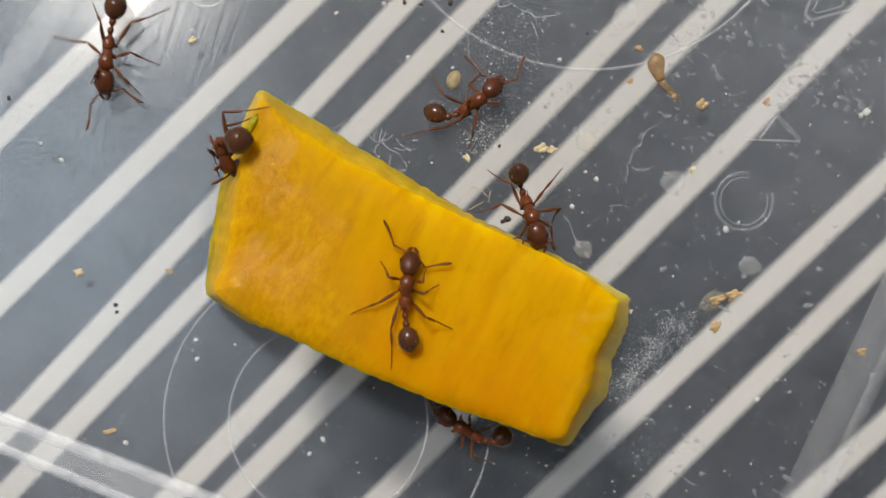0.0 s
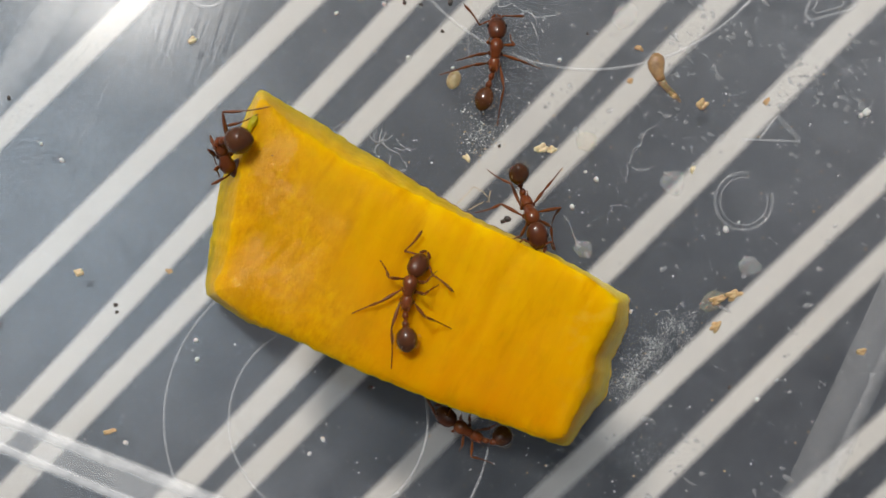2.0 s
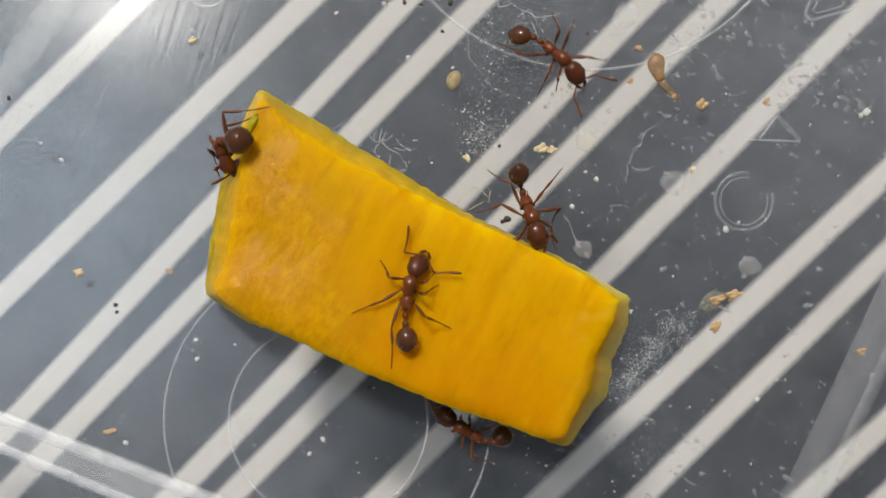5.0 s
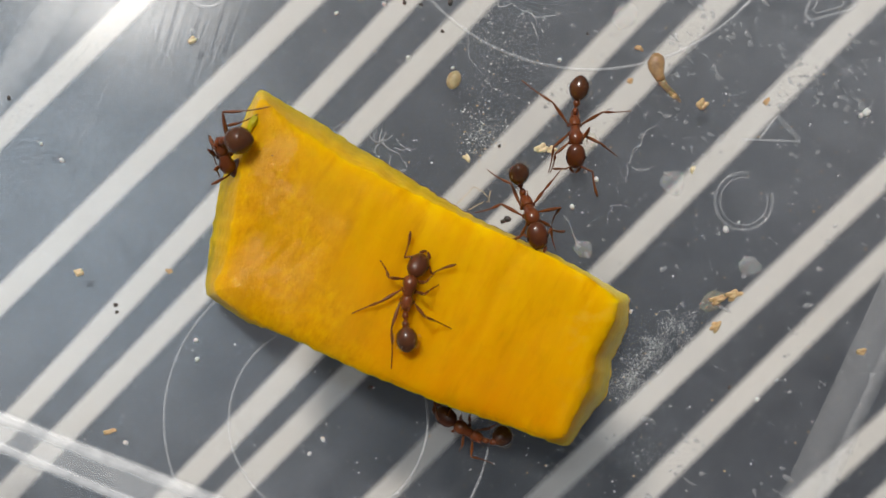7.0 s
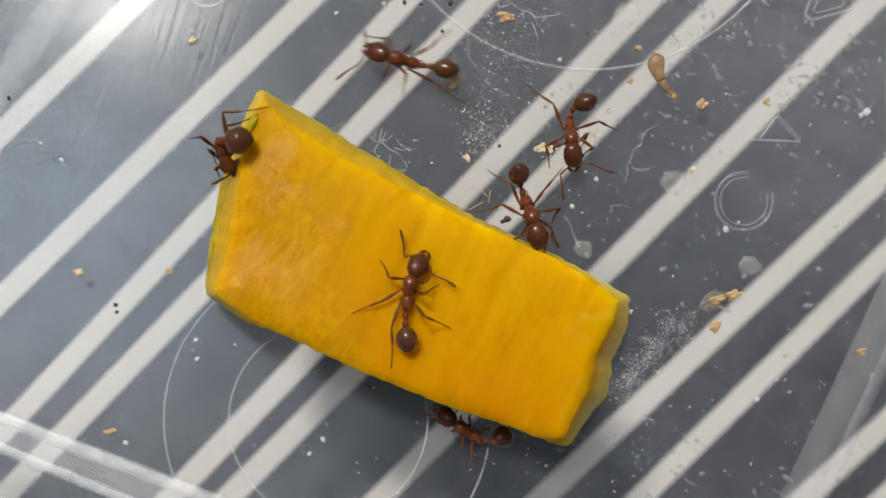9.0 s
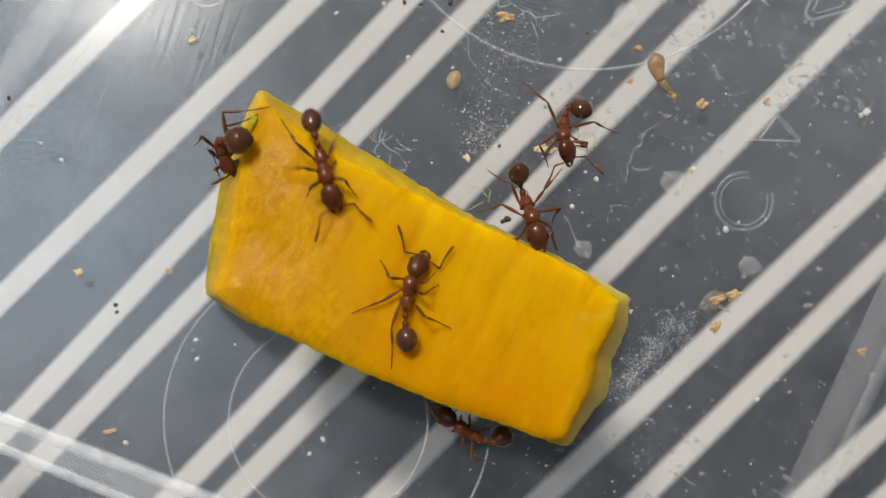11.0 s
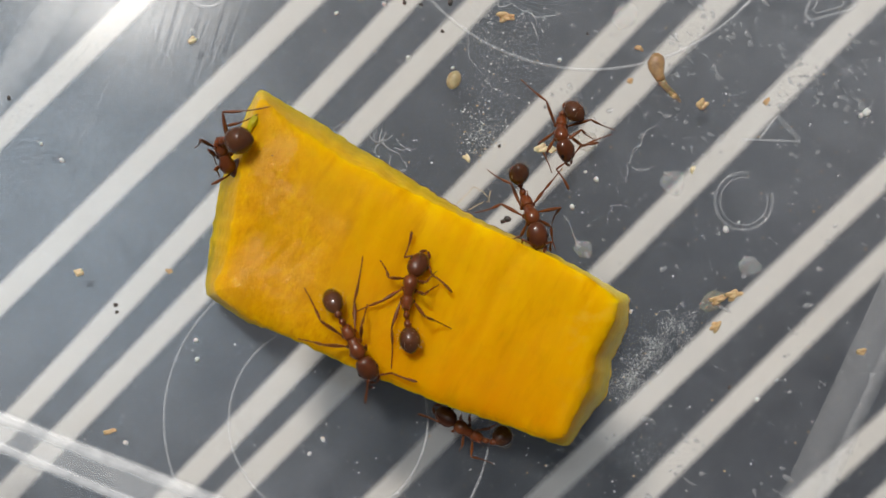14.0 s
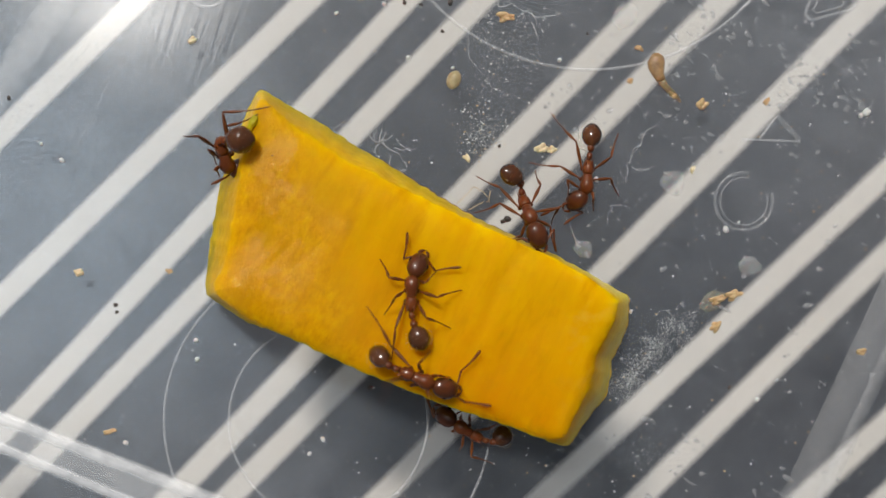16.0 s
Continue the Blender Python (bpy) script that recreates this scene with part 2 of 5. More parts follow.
def table_material():
    n = Nodes("dark_grey_painted_board")
    g = n.noise(5200, 4)
    b = n.noise(140, 4)
    c = n.ramp(g, (0.3, (0.029, 0.033, 0.042)), (0.75, (0.036, 0.040, 0.050)))
    c = n.mix(n.ramp(b, (0.3, (0, 0, 0)), (0.75, (0.7, 0.7, 0.7))), c, (0.035, 0.038, 0.045))
    n.set(Base_Color=c, Roughness=0.55)
    n.bump(g, 0.00003, 0.5)
    return n.m


def stripe_material():
    n = Nodes("white_painted_stripe")
    g = n.noise(4200, 4)
    b = n.noise(160, 4)
    c = n.ramp(g, (0.3, (0.51, 0.49, 0.462)), (0.75, (0.57, 0.55, 0.52)))
    c = n.mix(n.ramp(b, (0.3, (0, 0, 0)), (0.75, (0.8, 0.8, 0.8))), c, (0.48, 0.46, 0.43))
    n.set(Base_Color=c, Roughness=0.6)
    n.bump(g, 0.00002, 0.5)
    return n.m


M_TABLE = table_material()
M_STRIPE = stripe_material()


def crumb_material(name, a, b, clear=0.0, rough=0.6):
    n = Nodes(name)
    g = n.noise(3000, 5)
    n.set(Base_Color=n.ramp(g, (0.3, a), (0.72, b)), Roughness=rough, Subsurface_Weight=0.2,
          Subsurface_Scale=0.0003, Alpha=1.0 - clear)
    n.bump(g, 0.00006, 0.8)
    return n.m


M_WHITE = crumb_material("white_mineral_speck", (0.42, 0.42, 0.41), (0.70, 0.70, 0.68), 0.15)
M_DUST = crumb_material("white_dust", (0.55, 0.55, 0.54), (0.80, 0.80, 0.78), 0.3)
M_CREAM = crumb_material("cream_crumb", (0.40, 0.33, 0.18), (0.68, 0.60, 0.41))
M_ORANGE = crumb_material("orange_tan_crumb", (0.26, 0.16, 0.065), (0.56, 0.40, 0.21))
M_BROWN = crumb_material("brown_husk", (0.17, 0.085, 0.026), (0.38, 0.22, 0.08), 0.3, 0.35)
M_DARK = crumb_material("dark_grit", (0.02, 0.015, 0.012), (0.07, 0.05, 0.04))
M_FILM = crumb_material("translucent_pale_flake", (0.45, 0.46, 0.45), (0.66, 0.67, 0.66), 0.80, 0.25)
M_DROP = moulded_material("clear_dried_drop", 0.09, 0.18)
M_TANFILM = crumb_material("translucent_tan_flake", (0.40, 0.35, 0.23), (0.58, 0.52, 0.38), 0.8, 0.4)
M_TAIL = crumb_material("translucent_brown_tail", (0.16, 0.10, 0.035), (0.34, 0.23, 0.09), 0.55, 0.4)
M_EGG = crumb_material("translucent_yellow_egg", (0.34, 0.26, 0.12), (0.54, 0.43, 0.24), 0.4, 0.35)
M_PEEL = crumb_material("dull_yellow_peel", (0.44, 0.26, 0.008), (0.60, 0.38, 0.03), 0.25, 0.35)
M_FIBRE = crumb_material("white_fibre", (0.62, 0.62, 0.62), (0.82, 0.82, 0.82), 0.5)
M_STRAW = crumb_material("straw_fibre", (0.30, 0.22, 0.12), (0.55, 0.42, 0.25))


# ---------------------------------------------------------------- mesh helpers
def mesh_from(name, bm, material, smooth=True):
    me = bpy.data.meshes.new(name)
    bm.normal_update()
    bm.to_mesh(me)
    bm.free()
    for m in material if isinstance(material, (list, tuple)) else [material]:
        me.materials.append(m)
    if smooth:
        me.shade_smooth()
    return me


def part(name, bm, material, parent, label="", smooth=True):
    """Links a bmesh as one mesh object under a thing or a part."""
    ob = new(name, bm if isinstance(bm, bpy.types.Mesh) else mesh_from(name, bm, material, smooth))
    ob.parent = parent
    if label:
        ob["label"] = label
    return ob


def tube(bm, rows, sides=10, close=True):
    """A skin over rings; a row is (centre, radius across, radius up). Axes follow the path."""
    pts = [Vector(r[0]) for r in rows]
    rings = []
    for i, row in enumerate(rows):
        c = pts[i]
        d = (pts[min(i + 1, len(pts) - 1)] - pts[max(i - 1, 0)]).normalized()
        side = Vector((0, 0, 1)).cross(d)
        side = side.normalized() if side.length > 1e-4 else Vector((0, 1, 0))
        up = d.cross(side)
        rings.append([bm.verts.new(c + side * (math.cos(a) * row[1]) + up * (math.sin(a) * row[2]))
                      for a in (math.tau * k / sides for k in range(sides))])
    for a, b in zip(rings, rings[1:]):
        for k in range(sides):
            bm.faces.new((a[k], a[(k + 1) % sides], b[(k + 1) % sides], b[k]))
    if close:
        bm.faces.new(rings[0][::-1])
        bm.faces.new(rings[-1])
    return bm


def scaled(rows, s):
    return [((x * s, y * s, z * s), a * s, b * s) for (x, y, z), a, b in rows]


def egg_rows(x0, x1, wide, high, n=14, nose=1.0, tail=1.0, z=0.0, drop=0.0):
    """Rings of an egg from x0 to x1; nose and tail bend the profile's fullness at its ends."""
    rows = []
    for i in range(n + 1):
        u = i / n
        a = math.pi * u
        r = max(math.sin(a), 0.03) ** (tail + (nose - tail) * u)
        x = (x0 + x1) / 2 - math.cos(a) * (x1 - x0) / 2
        rows.append(((x, 0, z + drop * u * u), wide * r, high * r))
    return rows


# ---------------------------------------------------------------- table and container
# The striped board lies a little lower towards the far right corner of the dish.
def board_z(x, y):
    return -560.0 - 0.13 * ((x - MIDX) + (y - MIDY))


def on_board(x, y, lift=0.0):
    z = board_z(x, y)
    for _ in range(4):
        k = 1 - z / EYE_H
        z = board_z(MIDX + (x - MIDX) * k, MIDY + (y - MIDY) * k)
    p = spot(x, y, z)
    p.z += lift * U
    return p


def build_table():
    bm = bmesh.new()
    w = 26000.0
    n = 8
    grid = {}
    for i in range(n + 1):
        for j in range(n + 1):
            x, y = MIDX + (i / n - 0.5) * w, MIDY + (j / n - 0.5) * w
            z = board_z(x, y)
            grid[i, j] = bm.verts.new(((x - MIDX) * U, (MIDY - y) * U, z * U))
    for i in range(n):
        for j in range(n):
            bm.faces.new((grid[i, j], grid[i, j + 1], grid[i + 1, j + 1], grid[i + 1, j]))
    table = new("table", mesh_from("table", bm, M_TABLE, False))
    tagged(table, "dark grey board printed with white diagonal stripes under the dish", "table", kind="structure")
    stripes = ((245, -660, 39), (546, -359, 41), (720, -105, 38), (853, 4, 40), (1148, 301, 42), (1279, 404, 42),
               (1547, 672, 42), (1894, 959, 43), (2024, 1133, 42), (2384, 1423, 44), (2512, 1566, 44), (-60, -950, 41),
               (2800, 1860, 44), (-230, -1120, 41))
    for far, near, wide in stripes:
        bm = bmesh.new()
        a, b = on_board(far, 0), on_board(near, 882)
        d = (b - a).normalized()
        side = Vector((-d.y, d.x, 0)).normalized()
        side.z = -0.13 * (side.x - side.y)
        half = wide * 0.5 * U * (1 - (a.z + b.z) / 2 / U / EYE_H)
        up = Vector((0, 0, 2.0 * U))
        a, b = a - d * 0.03, b + d * 0.03
        rows = []
        n = 60
        for i in range(n + 1):
            c = a.lerp(b, i / n)
            e = 1 + 0.02 * noise.noise(c * 900)
            rows.append([bm.verts.new(c + side * (half * e * k) + up * h) for k, h in
                         ((-1, -0.5), (-0.97, 0.9), (-0.9, 1), (0.9, 1), (0.97, 0.9), (1, -0.5))])
        for p, q in zip(rows, rows[1:]):
            for k in range(5):
                bm.faces.new((p[k], q[k], q[k + 1], p[k + 1]))
        part("stripe", bm, M_STRIPE, table, "white painted stripe", False)
    return table


TURN = -23.5                                    # the dish stands turned against the stripes
ALONG = Vector((math.cos(radians(TURN)), math.sin(radians(TURN)), 0))
ACROSS = Vector((-ALONG.y, ALONG.x, 0))


def build_dish():
    dish = new("plastic_container")
    tagged(dish, "clear scuffed plastic dish with moulded rings and ribs", "container")
    # corners in the dish's own axes, from the fitted rim lines
    near = (spot(0, 882) + spot(150, 950)).dot(ACROSS) / 2 - 0.004
    right = spot(1640, 882).dot(ALONG) + 0.004
    left, far = right - 0.085, near + 0.068

    def at(a, b, z):
        return ALONG * a + ACROSS * b + Vector((0, 0, z))

    bm = bmesh.new()
    t = 0.0009
    n = 24
    top = [[bm.verts.new(at(left + (right - left) * i / n, near + (far - near) * j / n, 0.0)) for j in range(n + 1)] for i in range(n + 1)]
    for i in range(n):
        for j in range(n):
            bm.faces.new((top[i][j], top[i + 1][j], top[i + 1][j + 1], top[i][j + 1]))
    low = [bm.verts.new(at(a, b, -t)) for a, b in ((left, near), (right, near), (right, far), (left, far))]
    bm.faces.new(low[::-1])
    base = part("base", bm, M_PLATE, dish, "clear flat floor with fine scuffs and dust", False)
    base.visible_shadow = False
    for (a0, b0), (a1, b1), out in (((left, near), (right, near), -ACROSS), ((right, near), (right, far), ALONG),
                                    ((right, far), (left, far), ACROSS), ((left, far), (left, near), -ALONG)):
        bm = bmesh.new()
        rows = []
        for a, b in ((a0, b0), (a1, b1)):
            rows.append([bm.verts.new(at(a, b, z) + out * o) for o, z in
                         ((0, -t), (0.0004, 0.0), (0.0016, 0.014), (0.0034, 0.0142), (0.0034, 0.0134), (0.0024, 0.0132), (0.0012, -0.0002), (0.0008, -t))])
        m = len(rows[0])
        for k in range(m):
            bm.faces.new((rows[0][k], rows[1][k], rows[1][(k + 1) % m], rows[0][(k + 1) % m]))
        bm.faces.new(rows[0][::-1])
        bm.faces.new(rows[1])
        wall = part("side_wall", bm, M_PLATE, dish, "low clear side wall", False)
        wall.visible_shadow = False

    for a, b in ((left, near), (right, near), (right, far), (left, far)):
        p = at(a, b, 0)
        floor_z = board_z(MIDX + p.x / U, MIDY - p.y / U) * U
        bm = bmesh.new()
        tube(bm, [((p.x, p.y, -t * 0.9), 0.0034, 0.0034), ((p.x, p.y, -t - 0.0005), 0.0036, 0.0036), ((p.x, p.y, floor_z + 0.0004), 0.0026, 0.0026), ((p.x, p.y, floor_z), 0.0022, 0.0022)], 20)
        part("foot", bm, M_RIM, dish, "short milky plastic foot")

    def ridge(name, pts, wide, high, material, closed=False, label=""):
        """A moulded ridge of half-round section along plan points."""
        bm = bmesh.new()
        body = bm.verts.layers.float.new("body")
        ps = [spot(x, y, 1) for x, y in pts]
        rings = []
        m = len(ps)
        for i, p in enumerate(ps):
            a, b = (ps[i - 1], ps[(i + 1) % m]) if closed else (ps[max(i - 1, 0)], ps[min(i + 1, m - 1)])
            d = (b - a).normalized()
            s = Vector((-d.y, d.x, 0))
            rings.append([bm.verts.new(p + s * (math.cos(k * math.pi / 6) * wide * 0.5 * U) + Vector((0, 0, math.sin(k * math.pi / 6) * high * U - 0.3 * U))) for k in range(7)])
            for k, v in enumerate(rings[-1]):
                v[body] = math.sin(k * math.pi / 6) ** 1.6
        for i in range(m if closed else m - 1):
            p, q = rings[i], rings[(i + 1) % m]
            for k in range(6):
                bm.faces.new((p[k], p[k + 1], q[k + 1], q[k]))
        ob = part(name, bm, material, dish, label)
        ob.visible_shadow = False
        return ob

    def circle(x, y, r, a0=0, a1=360, n=96):
        return [(x + r * math.cos(radians(a0 + (a1 - a0) * i / n)), y + r * math.sin(radians(a0 + (a1 - a0) * i / n))) for i in range(n + (a1 - a0 < 360))]

    ridge("moulded_ring", circle(579, 745, 289), 5, 3, M_RING, True, "thin raised outer ring")
    ridge("moulded_ring", circle(581, 745, 176), 5, 3, M_RING, True, "thin raised inner ring")
    ridge("moulded_ring", circle(1046, -262, 386), 6, 3, M_RING, True, "thin raised ring")
    ridge("moulded_ring", circle(366, -32, 44), 6, 3, M_RING, True)
    ridge("moulded_letter", circle(1316, 357, 51, -20, 282, 60), 6, 4, M_FAINT, False, "open ring moulded in the floor")
    ridge("moulded_letter", circle(1316, 357, 42, -22, 284, 60), 4, 4, M_FAINT, False)
    ridge("moulded_triangle", [(1313, 247), (1360, 249), (1416, 251)], 5, 4, M_RING)
    ridge("moulded_triangle", [(1416, 250), (1396, 228), (1376, 206)], 9, 3, M_FAINT)
    ridge("moulded_triangle", [(1376, 206), (1358, 228), (1345, 246)], 6, 3, M_FAINT)
    tri = [(1424, 26), (1427, 34), (1440, 35), (1506, 18), (1514, 10), (1508, -2), (1470, -52), (1462, -54), (1454, -48)]
    ridge("moulded_triangle", tri, 6, 4, M_RING, True, "rounded triangle outline")
    ridge("moulded_triangle", [(1440, 18), (1444, 24), (1490, 12), (1494, 6), (1466, -34), (1460, -32)], 4, 3, M_RING, True)
    # ribs along the rim
    def line(x0, y0, x1, y1, n=12):
        return [(x0 + (x1 - x0) * i / n, y0 + (y1 - y0) * i / n) for i in range(n + 1)]
    ridge("rim_rib", line(-500, 546, 900, 1088), 30, 5, M_BAND, False, "milky raised rib along the dish edge")
    ridge("rim_rib", line(-500, 568, 900, 1130), 74, 3, M_HAZE)
    ridge("rim_rib", line(-500, 583, 900, 1166), 22, 4, M_BAND)
    ridge("rim_rib", line(190, -116, -90, 284), 62, 2, M_RIB, False, "hazy streaked rib near the dish corner")
    rnd = random.Random(17)
    for _ in range(26):
        x, y = rnd.uniform(-10, 330), rnd.uniform(-10, 260)
        a, l = radians(rnd.gauss(118, 7)), rnd.uniform(25, 90)
        b = a + radians(rnd.uniform(-6, 6))
        m = (x + math.cos(a) * l / 2, y + math.sin(a) * l / 2)
        ridge("scratch", [(x, y), m, (m[0] + math.cos(b) * l / 2, m[1] + math.sin(b) * l / 2)], rnd.uniform(0.8, 1.7), 0.7, M_RING)
    ridge("rim_rib", line(1304, 1120, 1773, 120), 66, 3, M_RIB, False, "wide milky rib along the dish edge")
    ridge("rim_rib", line(1344, 1120, 1807, 120), 26, 4, M_RIB)
    return dish


table = build_table()
dish = build_dish()


# ---------------------------------------------------------------- the yellow slice
# corner points of its outline, with how far the bevelled side shows and the height of its widest line
OUTLINE = ((458, 155, 8, 30), (500, 180, 20, 30), (560, 214, 30, 30), (622, 254, 32, 30), (700, 300, 26, 30), (800, 362, 12, 40),
           (870, 400, 7, 60), (940, 432, 6, 60), (1010, 465, 6, 60), (1060, 495, 8, 50), (1113, 525, 16, 30), (1112, 575, 24, 25),
           (1082, 640, 32, 25), (1076, 695, 34, 25), (1045, 735, 28, 25), (1003, 793, 10, 80), (960, 778, 4, 135), (900, 755, 4, 135))
OUTLINE += ((800, 722, 4, 135), (700, 683, 4, 135), (600, 640, 4, 135), (500, 592, 5, 135), (435, 570, 6, 120), (363, 520, 10, 60),
            (368, 460, 34, 30), (388, 330, 32, 30), (430, 215, 14, 30))


def slice_loop(n=300):
    m = len(OUTLINE)
    lengths = [math.dist(OUTLINE[i][:2], OUTLINE[(i + 1) % m][:2]) for i in range(m)]
    total = sum(lengths)
    out = []
    i, run = 0, 0.0
    for k in range(n):
        s = total * k / n
        while s > run + lengths[i]:
            run += lengths[i]
            i += 1
        f = (s - run) / lengths[i]
        out.append([a + (b - a) * f for a, b in zip(OUTLINE[i], OUTLINE[(i + 1) % m])])
    for _ in range(2):
        out = [[(out[k - 1][c] + 2 * out[k][c] + out[(k + 1) % n][c]) / 4 for c in range(4)] for k in range(n)]
    return out


LOOP = slice_loop()


def inside_slice(x, y):
    hit = False
    n = len(LOOP)
    for k in range(n):
        x0, y0 = LOOP[k][0], LOOP[k][1]
        x1, y1 = LOOP[k - 1][0], LOOP[k - 1][1]
        if (y0 > y) != (y1 > y) and x < (x1 - x0) * (y - y0) / (y1 - y0) + x0:
            hit = not hit
    return hit


def build_slice():
    slab = new("fruit_slice")
    tagged(slab, "thick wet slice of yellow fruit with greenish rind on the dish", "fruit")
    n = len(LOOP)
    rough = [noise.noise(Vector((p[0] * 0.06, p[1] * 0.06, 3))) * 3.0 + noise.noise(Vector((p[0] * 0.2, p[1] * 0.2, 7))) * 1.2 + noise.noise(Vector((p[0] * 0.5, p[1] * 0.5, 1))) * 0.7 for p in LOOP]

    def inward(k):
        ax, ay = LOOP[(k + 2) % n][0] - LOOP[k - 2][0], LOOP[(k + 2) % n][1] - LOOP[k - 2][1]
        l = math.hypot(ax, ay)
        return -ay / l, ax / l

    # the widest line and the top edge, in plan
    wide_line, edge = [], []
    for k, (x, y, wide, belly) in enumerate(LOOP):
        ix, iy = inward(k)
        wide_line.append(Vector((x + ix * rough[k], y + iy * rough[k])))
        edge.append(Vector((x + ix * wide, y + iy * wide)))
    for _ in range(14):
        edge = [(edge[k - 1] + edge[k] * 2 + edge[(k + 1) % n]) / 4 for k in range(n)]
    edge = [e + Vector(inward(k)) * (rough[k] * 0.8 + 2.2 * noise.noise(Vector((e.x * 0.025, e.y * 0.025, 8))) * min(LOOP[k][2] / 20, 1)) for k, e in enumerate(edge)]

    bm = bmesh.new()
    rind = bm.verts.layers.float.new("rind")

    def ring(f, z):
        """Ring at a share f of the bevel: 0 is the widest line, 1 the top edge."""
        out = []
        for k, p in enumerate(LOOP):
            q = wide_line[k].lerp(edge[k], f)
            bulge = noise.noise(Vector((q.x * 0.03, q.y * 0.03, z * 3))) * 3.0 * math.sin(math.pi * f) * 0.6
            out.append(bm.verts.new(spot(q.x + bulge, q.y + bulge, p[3] + (TOP - 10 - p[3]) * z)))
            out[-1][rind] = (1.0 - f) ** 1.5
        return out

    def skin(a, b, mat=0):
        for k in range(n):
            q = bm.faces.new((a[k], b[k], b[(k + 1) % n], a[(k + 1) % n]))
            q.material_index = mat if isinstance(mat, int) else mat(k)

    base = []
    for k, (x, y, wide, belly) in enumerate(LOOP):
        ix, iy = inward(k)
        p = spot(x, y, belly)
        q = spot(x + ix * (4 + 10 * belly / TOP), y + iy * (4 + 10 * belly / TOP), 0)
        m = 0.6 if belly > 100 else 0.0
        base.append(bm.verts.new((p.x * m + q.x * (1 - m), p.y * m + q.y * (1 - m), 1.5 * U)))
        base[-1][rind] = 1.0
    bm.faces.new(base)
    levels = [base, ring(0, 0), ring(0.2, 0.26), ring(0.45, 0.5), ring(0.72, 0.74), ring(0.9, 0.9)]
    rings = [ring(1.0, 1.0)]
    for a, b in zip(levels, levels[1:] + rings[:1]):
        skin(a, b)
    # top
    a, b = Vector((560, 385)), Vector((880, 552))
    ab = b - a
    steps = 50
    for s in range(1, steps + 1):
        row = []
        for k in range(n):
            e = edge[k]
            u = min(max((e - a).dot(ab) / ab.length_squared, 0.02), 0.98)
            p = e.lerp(a + ab * u, s / steps)
            depth = (e - p).length
            z = TOP + 2.0 - 12.0 * math.exp(-depth / 15.0)
            pulp = min(max((590 - p.x + (p.y - 400) * 0.25) / 90, 0), 1)
            v = Vector((p.x, p.y, 0))
            z += pulp * (noise.noise(v * 0.05) * 1.6 + abs(noise.noise(v * 0.16)) * 1.0)
            z += noise.noise(v * 0.012) * 3.0 + noise.noise(Vector((p.x * 0.035 + p.y * 0.015, p.y * 0.006, 2))) * 1.2
            row.append(bm.verts.new(spot(p.x, p.y, z)))
        rings.append(row)
    for p, q in zip(rings, rings[1:]):
        skin(p, q)
    bmesh.ops.remove_doubles(bm, verts=rings[-1], dist=1.5 * U)
    bmesh.ops.recalc_face_normals(bm, faces=bm.faces)
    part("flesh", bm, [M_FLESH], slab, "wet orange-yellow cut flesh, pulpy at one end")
    # thin skin that stands out along the cut end
    bm = bmesh.new()
    rows = []
    for k in range(n):
        x, y = LOOP[k][0], LOOP[k][1]
        if x > 1000 and y > 520:
            r = 0.9 + 0.9 * noise.noise(Vector((x * 0.08, y * 0.08, 5)))
            rows.append((spot(wide_line[k].x, wide_line[k].y, LOOP[k][3]), r * U, r * 2.2 * U))
    tube(bm, rows, 8)
    part("skin_edge", bm, M_PEEL, slab, "thin yellow skin edge")
    # uneven brown line along the far side's widest line
    bm = bmesh.new()
    rows = []
    for k in range(n):
        x, y = LOOP[k][0], LOOP[k][1]
        if 640 < x < 960 and y < 440:
            r = max(0.3, 1.0 + 1.6 * noise.noise(Vector((x * 0.07, y * 0.07, 4)))) * min(1, (x - 640) / 60, (960 - x) / 60)
            rows.append((spot(wide_line[k].x, wide_line[k].y, LOOP[k][3]), r * U, r * 1.6 * U))
    tube(bm, rows, 8)
    part("brown_edge", bm, M_BROWN, slab, "dry brown line along the rind")
    bm = bmesh.new()
    bmesh.ops.create_icosphere(bm, subdivisions=3, radius=1)
    at = spot(447, 219, 144)
    for v in bm.verts:
        d = 1 + 0.3 * noise.noise(v.co * 2)
        v.co = Vector((v.co.x * 7 * d, v.co.y * 17 * d, v.co.z * 10 * d)) * U
    bmesh.ops.rotate(bm, matrix=Matrix.Rotation(radians(-24), 3, "Z"), verts=bm.verts)
    bmesh.ops.translate(bm, vec=at, verts=bm.verts)
    part("green_spot", bm, M_GREEN, slab, "green patch of rind")
    return slab


fruit = build_slice()


# ---------------------------------------------------------------- crumbs, flakes, fibres and dust on the dish
def lump_mesh(seed, r, flat=0.6, spiky=0.45, detail=2):
    bm = bmesh.new()
    bmesh.ops.create_icosphere(bm, subdivisions=detail, radius=1)
    o = Vector((seed * 3.1, seed * 1.7, seed * 0.9))
    for v in bm.verts:
        d = 1 + spiky * noise.noise(v.co * 1.5 + o) + spiky * 0.6 * noise.noise(v.co * 3.4 + o) + spiky * 0.3 * noise.noise(v.co * 7.0 + o)
        v.co = Vector((v.co.x * d, v.co.y * d * 0.8, v.co.z * d * flat)) * r * U
    return bm


